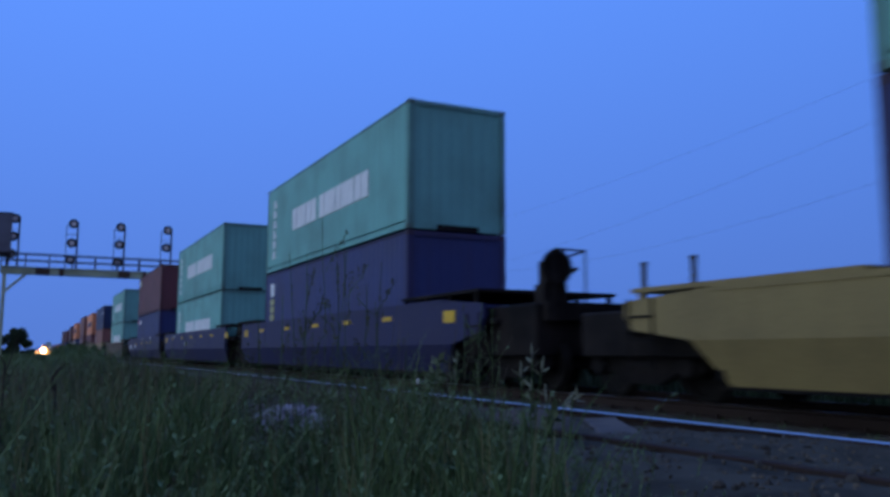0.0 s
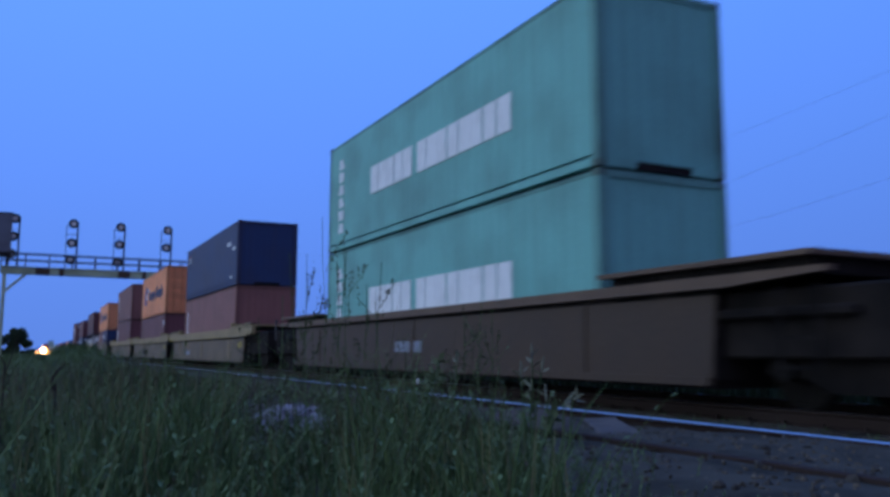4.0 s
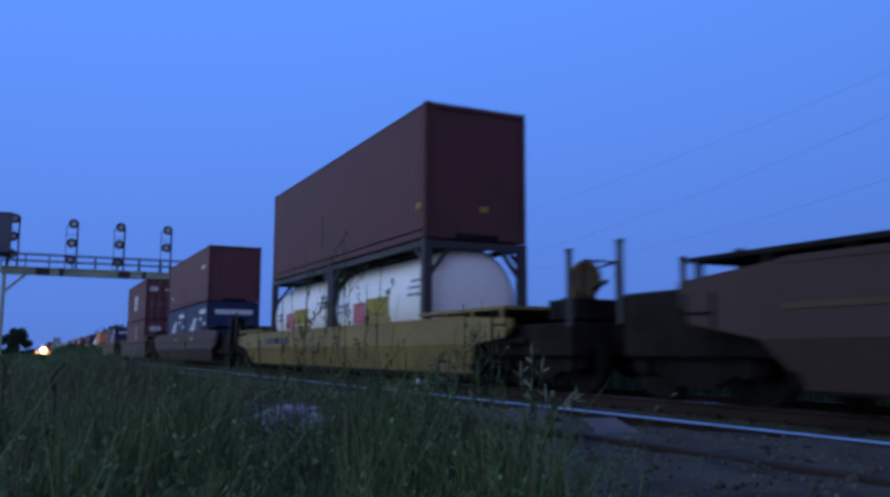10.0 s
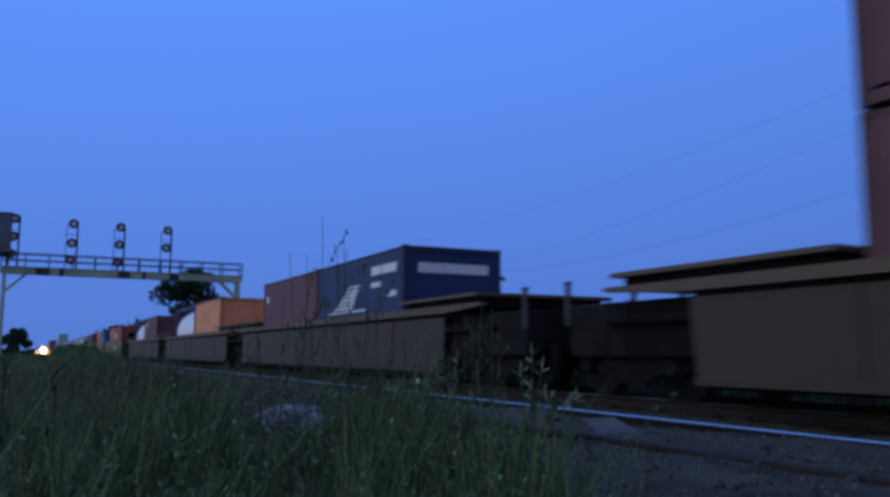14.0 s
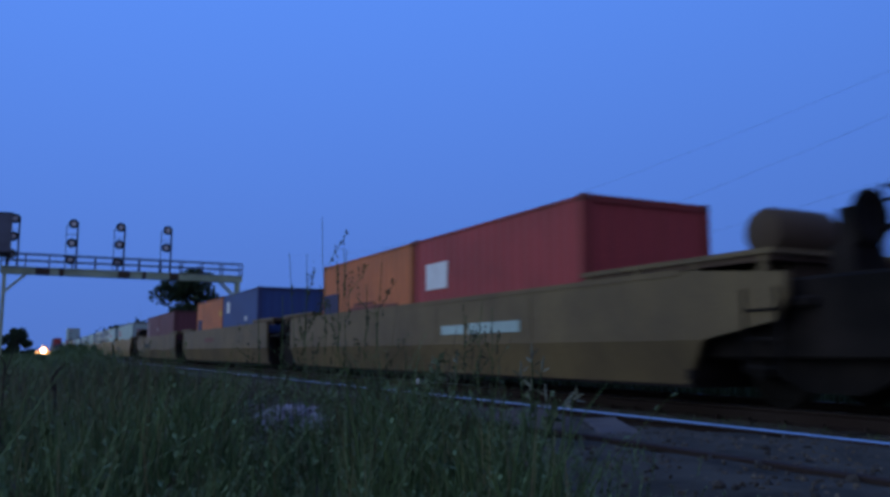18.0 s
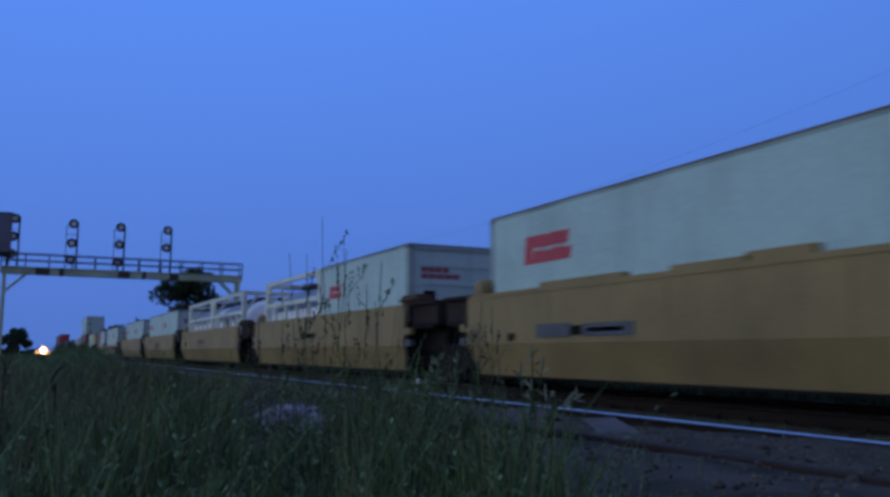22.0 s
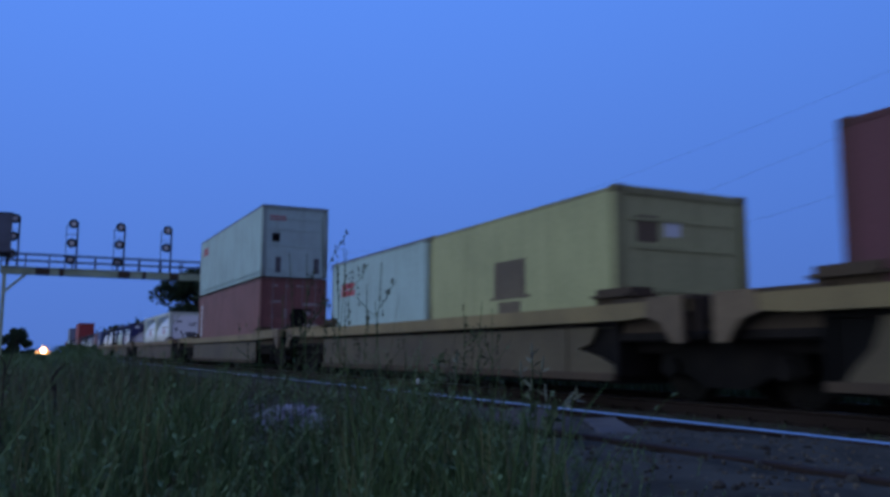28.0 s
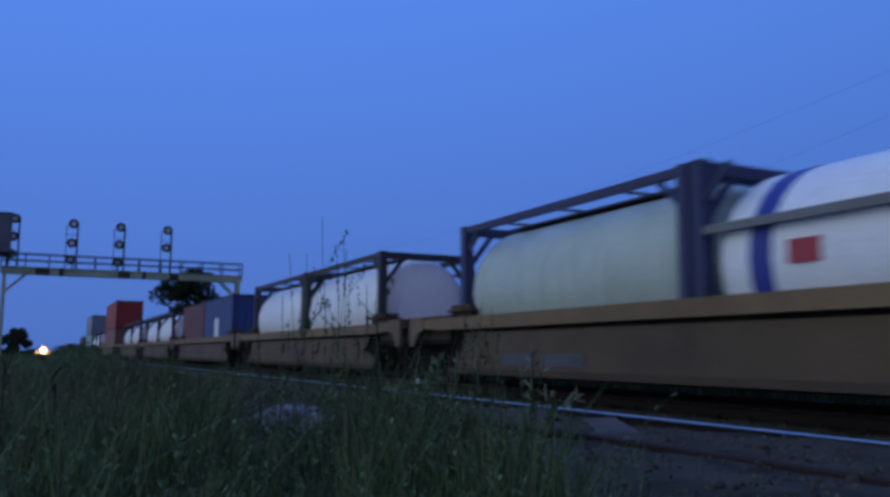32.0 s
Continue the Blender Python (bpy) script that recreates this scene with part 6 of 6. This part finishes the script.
def meadow(x0, x1, power=1.0, edge=0.66):
    """Places on this side of the near track, left of the bare ballast shoulder."""
    def place(rng, n):
        xs, ys = np.empty(0), np.empty(0)
        while len(xs) < n:
            x = x1 + (x0 - x1) * rng.rand(4 * n) ** power
            y = rng.uniform(-10.5, -5.25, 4 * n)
            keep = ((y + 8.35) < -edge * x - 0.25 + np.abs(rng.normal(0, 0.30, 4 * n))) & (np.hypot(x, y + 8.35) > 1.5)
            wedge = (x < -7.2) & (x > -11.5) & (np.abs((y + 8.35) + 0.285 * x + 0.12 * np.sin(3 * x)) < 0.055 * -x)
            keep &= ~wedge | (rng.rand(4 * n) < 0.18)
            keep &= rng.rand(4 * n) < np.clip((-5.2 - y) / 0.7, 0.12, 1) * (0.55 + 0.45 * np.sin(x * 2.9 + y * 1.3) * np.sin(y * 4.1 - x * 1.1))
            xs, ys = np.append(xs, x[keep]), np.append(ys, y[keep])
        xs, ys = xs[:n], ys[:n]
        hs = 0.72 + 0.30 * np.sin(xs * 1.7 + ys * 2.3) * np.sin(xs * 0.6 - ys) + 0.22 * np.sin(xs * 5.1 + 2.0 * ys) * np.sin(ys * 6.3 - xs) + 0.12 * rng.normal(size=n)
        hs *= np.where((xs < -3.0) & (xs > -11.5) & (np.abs((ys + 8.35) + 0.285 * xs) < 0.065 * -xs), np.where(xs < -5.0, 0.45, 0.72), 1.0)
        hs *= np.where((ys + 8.35) > -edge * xs - 0.85, 0.62, 1.0)
        hs *= np.where(ys > -6.1, 0.62, 1.0) * np.where((xs < -6) & (xs > -13) & (ys > -7.4), 0.72, 1.0)
        return xs, ys, ground_z(xs, ys), np.clip(hs, 0.3, 1.3)
    return place


def weed(label, x, y, base, height, seed, mat, tips, leaf=0.06, stem=0.006, buds=False):
    """A tall weed: a thin bent stem with side shoots and leaves or buds up it."""
    rng = random.Random(seed)
    thing = new("weed")
    thing.location = (x, y, base)
    tagged(thing, label, "weed", group="weeds by the track")
    bm = bmesh.new()
    lv = bmesh.new()
    lean = Vector((rng.uniform(-0.10, 0.10), rng.uniform(-0.10, 0.10), 0))
    for k in range(tips):
        f = 0 if k == 0 else rng.uniform(0.25, 0.82) if buds else rng.uniform(0.25, 0.7)
        start = lean * (f * f) * height + Vector((0, 0, height * f))
        ang = rng.uniform(0, 6.283)
        top = lean * height + Vector((0, 0, height)) if k == 0 else start + Vector((math.cos(ang) * 0.16, math.sin(ang) * 0.16, height * (rng.uniform(0.06, 0.16) if buds else rng.uniform(0.12, 0.4))))
        pts = [start.lerp(top, i / 6) + Vector((rng.uniform(-1, 1), rng.uniform(-1, 1), 0)) * 0.008 for i in range(7)]
        tube(bm, pts, stem)
        for p in pts[2:]:
            if buds and (k == 0 and not 0.35 < p.z / height < 0.97 or rng.random() < 0.25):
                continue
            for _ in range(5 if buds else 2):
                up = rng.uniform(0.8, 3.0) if buds else rng.uniform(0.0, 1.2)
                d = Vector((rng.uniform(-1, 1), rng.uniform(-1, 1), up)).normalized()
                s = leaf * rng.uniform(0.6, 1.3) * (0.5 if buds and p == pts[-1] else 1)
                if buds:
                    p = p + Vector((0, 0, rng.uniform(-0.05, 0.05)))
                side = d.orthogonal().normalized() * s * (0.4 if buds else 0.22)
                v = [lv.verts.new(c) for c in (p, p + d * s * 0.5 + side, p + d * s, p + d * s * 0.5 - side)]
                lv.faces.new(v)
    part("stem", bm, GRASS, thing)
    part("leaves", lv, mat, thing)
    return thing


def leafy_stems(name, label, count, place, height, leaf, per, mat, seed, spread=0.24):
    """Upright weed stems with small leaves set alternately up them."""
    rng = np.random.RandomState(seed)
    px, py, pz, hs = place(rng, count)
    h = height * hs * rng.uniform(0.6, 1.15, count)
    lx, ly = rng.normal(0, spread, count) * h, rng.normal(0, spread, count) * h
    verts, faces, n = [], [], 0
    f = np.linspace(0.25, 1.0, per)[None, :]
    cx = px[:, None] + lx[:, None] * f * f
    cy = py[:, None] + ly[:, None] * f * f
    cz = pz[:, None] + h[:, None] * f
    c = np.stack([cx, cy, cz], 2).reshape(-1, 3)
    m = len(c)
    a = rng.uniform(0, 6.283, m)
    d = np.stack([np.cos(a), np.sin(a), rng.uniform(0.2, 1.3, m)], 1)
    d /= np.linalg.norm(d, axis=1)[:, None]
    side = np.stack([-np.sin(a), np.cos(a), rng.normal(0, 0.3, m)], 1)
    s = (leaf * rng.uniform(0.5, 1.3, m) * (1.25 - 0.7 * np.tile(f[0], count)))[:, None]
    leaves = np.stack([c, c + d * s * 0.5 + side * s * 0.2, c + d * s, c + d * s * 0.5 - side * s * 0.2], 1).reshape(-1, 3)
    root = np.stack([px, py, pz], 1)
    tip = np.stack([px + lx, py + ly, pz + h], 1)
    mid = np.stack([px + lx * 0.25, py + ly * 0.25, pz + h * 0.5], 1)
    w = np.array([0.0022, 0.0022, 0])
    stem = np.stack([root - w, root + w, mid + w, mid - w, tip + w * 0.4, tip - w * 0.4], 1).reshape(-1, 3)
    k = (np.arange(count) * 6)[:, None] + 4 * m
    quads = np.concatenate([np.arange(4 * m).reshape(-1, 4), k + np.array([[0, 1, 2, 3]]), k + np.array([[3, 2, 4, 5]])])
    me = bpy.data.meshes.new(name)
    me.from_pydata(np.concatenate([leaves, stem]).tolist(), [], quads.tolist())
    me.materials.append(mat)
    return tagged(new(name, me), label, "weeds", kind="stuff")


def build_vegetation():
    leafy_stems("weeds", "leafy green weeds growing among the grass", 2600, meadow(-9.0, -1.6, 1.2), 0.85, 0.05, 18, WEEDLEAF, 41)
    leafy_stems("weeds", "straggling pale green weeds leaning over the grass", 420, meadow(-8.0, -2.0, 1.1), 0.95, 0.055, 12, WEEDLEAF, 48, 0.55)
    leafy_stems("weeds", "brown withered weeds among the grass up the line", 2600, meadow(-34.0, -6.0, 1.2), 0.88, 0.06, 14, BROWNWEED, 44)
    leafy_stems("weeds", "brown withered weeds between the green stems", 500, meadow(-8.0, -2.0, 1.1), 0.75, 0.045, 16, BROWNWEED, 45)

    def lawn(rng, n):
        x, y = rng.uniform(-40, 7, n), rng.uniform(-17, -6.6, n)
        far = np.hypot(x, y + 8.35) > 1.6
        hidden = (y < -10.3) | (x > 0.4)
        keep = far & hidden
        return x[keep][:n // 2], y[keep][:n // 2], ground_z(x[keep][:n // 2], y[keep][:n // 2]), np.full(len(x[keep][:n // 2]), 0.6)
    blades("grass", "short rough grass on the bank behind the tall weeds", 14000, lawn, 0.6, 0.012, GRASS, 38, 0.6)

    def fringe(rng, n):
        x = -1.5 - 5.5 * rng.rand(n)
        y = -8.35 - 0.60 * x - 0.25 + np.abs(rng.normal(0, 0.55, n))
        y = np.minimum(y, -5.0 - 0.3 * rng.rand(n))
        return x, y, np.where(y > -6.0, -0.16, ground_z(x, y)), 0.4 + 0.6 * rng.rand(n)
    leafy_stems("weeds", "low straggling weeds at the edge of the ballast", 900, fringe, 0.30, 0.035, 12, WEEDLEAF, 43)
    def railside(rng, n):
        x = -6.7 - 11.0 * rng.rand(n) ** 0.8
        y = rng.uniform(-5.7, -4.75, n)
        return x, y, np.where(y > -6.0, -0.2, ground_z(x, y)), 0.55 + 0.5 * rng.rand(n)
    leafy_stems("weeds", "thin grey-green weeds standing beside the bright rail", 420, railside, 0.62, 0.05, 11, WEEDLEAF, 46)
    leafy_stems("weeds", "withered brown weeds standing beside the bright rail", 420, railside, 0.60, 0.05, 11, BROWNWEED, 47)
    def thicket(rng, n):
        x = -4.9 - 2.0 * rng.rand(n) ** 1.2
        y = rng.uniform(-6.1, -5.3, n)
        return x, y, np.where(y > -6.0, -0.2, ground_z(x, y)), 0.45 + 0.6 * rng.rand(n)
    leafy_stems("weeds", "bushy dark green weeds standing before the bright rail", 150, thicket, 0.75, 0.05, 16, WEEDLEAF, 51, 0.16)
    leafy_stems("weeds", "withered stems among the bushy weeds before the rail", 90, thicket, 0.85, 0.035, 14, BROWNWEED, 52, 0.2)

    def bank(rng, n):
        x = -24 - 40 * rng.rand(n)
        y = rng.uniform(-9.2, -5.5, n)
        return x, y, ground_z(x, y), 0.75 + 0.35 * rng.rand(n)
    leafy_stems("weeds", "tall leafy weeds on the bank far up the line", 1300, bank, 1.12, 0.11, 12, WEEDLEAF, 49)
    leafy_stems("weeds", "leafy grey-green weeds thinning out up the line", 1500, meadow(-26.0, -7.0, 1.2), 0.9, 0.07, 12, WEEDLEAF, 42)
    blades("grass", "tall green grass on the bank beside the near track", 17000, meadow(-9.0, -1.2, 1.3), 0.88, 0.005, GRASS, 31, 0.55)
    blades("grass", "tall green grass thinning out up the line", 9000, meadow(-34.0, -8.0, 1.2), 0.74, 0.010, GRASS, 32, 0.7)
    blades("dry_grass", "brown withered grass up the line", 9000, meadow(-34.0, -5.5, 1.2), 0.76, 0.008, BROWNWEED, 39, 0.7)
    blades("dry_grass", "dry pale grass stalks among the green", 4200, meadow(-16.0, -1.4, 1.2), 1.05, 0.003, DRYGRASS, 33, 0.2)

    def far(rng, n):
        x, y = rng.uniform(-120, -32, n), rng.uniform(-16, -5.6, n)
        return x, y, ground_z(x, y), np.full(n, 0.8)
    blades("grass", "rough grass far up the line", 16000, far, 0.85, 0.03, GRASS, 34)

    def strip(rng, n):
        x = 2 - 40 * rng.rand(n) ** 1.4
        y = np.where(rng.rand(n) < 0.8, rng.normal(-2.1, 0.33, n), rng.normal(-5.3, 0.35, n))
        return x, y, np.full(n, -0.2), 0.4 + 0.6 * rng.rand(n)
    blades("weeds", "small weeds in the ballast between the tracks", 5000, strip, 0.17, 0.006, GRASS, 35, 0.7)
    def verge(rng, n):
        x, y = 12 - 90 * rng.rand(n), rng.uniform(2.6, 9.0, n)
        return x, y, np.where(y > 4, -0.2 - 0.5 * np.minimum(1, (y - 4) / 3), -0.25), np.clip(0.5 + 0.25 * (y - 2.6), 0.5, 1.4)
    # added dark grass out of sight: keeps the gap below the cars dark
    blades("grass", "rough grass on the far verge behind the train", 16000, verge, 0.85, 0.03, LEAF, 36)
    # tall stalks with buds that stand up against the sky, and pale-leaved weeds by the rail
    for i, (x, y, top) in enumerate(STALKS):
        weed("tall thin weed stalk with dark buds", x, y, -0.45, top + 0.45, 50 + i, STALKBUD, 6, 0.021, 0.0024, True)
    for i, (x, y, top) in enumerate(PALE):
        weed("leafy weed with pale upright leaves", x, y, -0.22, top + 0.13, 80 + i, PALELEAF, 2, 0.095, 0.004)
    for i, (x, z, lean) in enumerate(SPIKES):
        spike = new("weed")
        spike.location = (x, -5.05, -0.16)
        tagged(spike, "slender weed with a pale upright flower spike", "weed", group="weeds by the track")
        bm = bmesh.new()
        foot = Vector((0.06 * math.sin(i * 2.1), 0.05 * math.cos(i * 1.7), 0))
        neck = Vector((0, 0, z + 0.16 - 0.05))
        tube(bm, [foot.lerp(neck, k / 4) + Vector((0.012 * math.sin(k + i), 0, 0)) for k in range(4)] + [neck], 0.005)
        part("stem", bm, GRASS, spike)
        bm = bmesh.new()
        lathe(bm, [(0.0, 0.003), (0.02, 0.008), (0.06, 0.010), (0.10, 0.007), (0.13, 0.002)], 8, "z")
        for k in range(4):
            d = Vector((math.cos(2.3 * k + i), math.sin(2.3 * k + i), 0.7))
            root = Vector((0, 0, -0.05 + 0.03 * k))
            wide = d.orthogonal().normalized() * 0.012
            bm.faces.new([bm.verts.new(p) for p in (root, root + d * 0.035 + wide, root + d * 0.075, root + d * 0.035 - wide)])
        part("flower_spike", bm, SPIKE, spike, "pale flower spike", at=Matrix.Translation(neck) @ Matrix.Rotation(radians(lean), 4, "Y"), smooth=True)
    for i, (x, y, top) in enumerate(((-7.0, -8.52, 1.06), (-7.0, -8.17, 0.92))):
        twig = new("dead_twig")
        twig.location = (x, y, -0.55)
        tagged(twig, "bare dark forked twig sticking out of the grass", "twig")
        bm = bmesh.new()
        limb(bm, (0, 0, 0), (0, 0, top), 0.008, 0.007)
        if i == 0:
            limb(bm, (0, 0, top - 0.1), (0.02, 0.09, top + 0.24), 0.005, 0.002)
            limb(bm, (0, 0, top - 0.2), (0.0, 0.07, top - 0.02), 0.004, 0.002)
            limb(bm, (0, 0, top), (0.0, -0.10, top + 0.16), 0.005, 0.002)
        else:
            tube(bm, [Vector((0, -0.03 * k + 0.012 * k * k - 0.01, top - 0.06 + 0.05 * k)) for k in range(5)], 0.011)
        part("branch", bm, BARK, twig)
    marker = new("marker_stake")
    marker.location = (-14.54, -1.75, -0.2)
    tagged(marker, "short white-topped marker stake by the main track", "marker stake")
    bm = bmesh.new()
    box(bm, -0.025, 0.025, -0.025, 0.025, 0, 0.23)
    part("stake", bm, SHADEDGRIME, marker)
    bm = bmesh.new()
    box(bm, -0.026, 0.026, -0.026, 0.026, 0.23, 0.32)
    part("cap", bm, MARKWHITE, marker)


SPIKES = [(-5.42, 0.47, 5), (-5.25, 0.60, -4), (-5.13, 0.51, 16), (-5.28, 0.36, 14), (-5.07, 0.31, -6), (-6.47, 0.55, 6), (-6.49, 0.42, -10),
          (-6.98, 0.50, 8), (-4.85, 0.31, 62), (-4.74, 0.34, 70)]     # place along the rail, height, lean of the flower spike
STALKS = [(-6.08, -6.31, 1.63), (-5.89, -6.56, 1.33), (-6.00, -6.56, 1.31), (-6.22, -6.31, 1.41), (-5.60, -6.32, 1.33), (-5.66, -6.18, 1.28),
          (-5.74, -6.67, 1.14), (-5.58, -6.83, 0.99), (-5.73, -6.02, 0.98), (-5.61, -5.36, 1.0), (-5.63, -5.16, 0.95), (-5.57, -5.46, 0.9),
          (-5.33, -7.00, 0.82), (-6.01, -6.23, 1.25), (-5.60, -6.25, 1.09)]
PALE = [(-6.39, -5.25, 0.62), (-6.23, -5.30, 0.50), (-5.43, -5.00, 0.44), (-5.10, -5.00, 0.38), (-6.75, -5.25, 0.52)]


# ---------------------------------------------------------------- motion of the train
SPEED, GAIN = 17.542, 0.00737


def travel(t):
    return SPEED * t + GAIN * (t - 16.0) ** 2


def motions():
    times = [0, 2, 4, 6, 8, 10, 12, 14, 16, 18, 20, 22, 24, 26, 28, 30, 32]
    for thing, s, z in TRAIN:
        walk(thing, [(t, pose(s + travel(t), 0, z)) for t in times])
    # all wheels roll alike: the leading and the trailing axle of each truck follow the first truck's
    first = {}
    for thing, s, z in TRAIN:
        for axle in (o for o in thing.children_recursive if o.name.split(".")[0] == "wheelset"):
            lead = axle.location.x > 0
            if lead not in first:
                at = axle.location.copy()
                walk(axle, [(k / 30, Matrix.Translation(at) @ Matrix.Rotation(travel(k / 30) / 0.42, 4, "Y")) for k in range(961)])
                first[lead] = axle.animation_data
            else:
                axle.rotation_mode = "QUATERNION"
                keys = axle.animation_data_create()
                keys.action = first[lead].action
                keys.action_slot = first[lead].action_slot


build_line()
build_gantry()
build_trees()
build_poles()
build_headlight()
build_vegetation()
build_train()
motions()
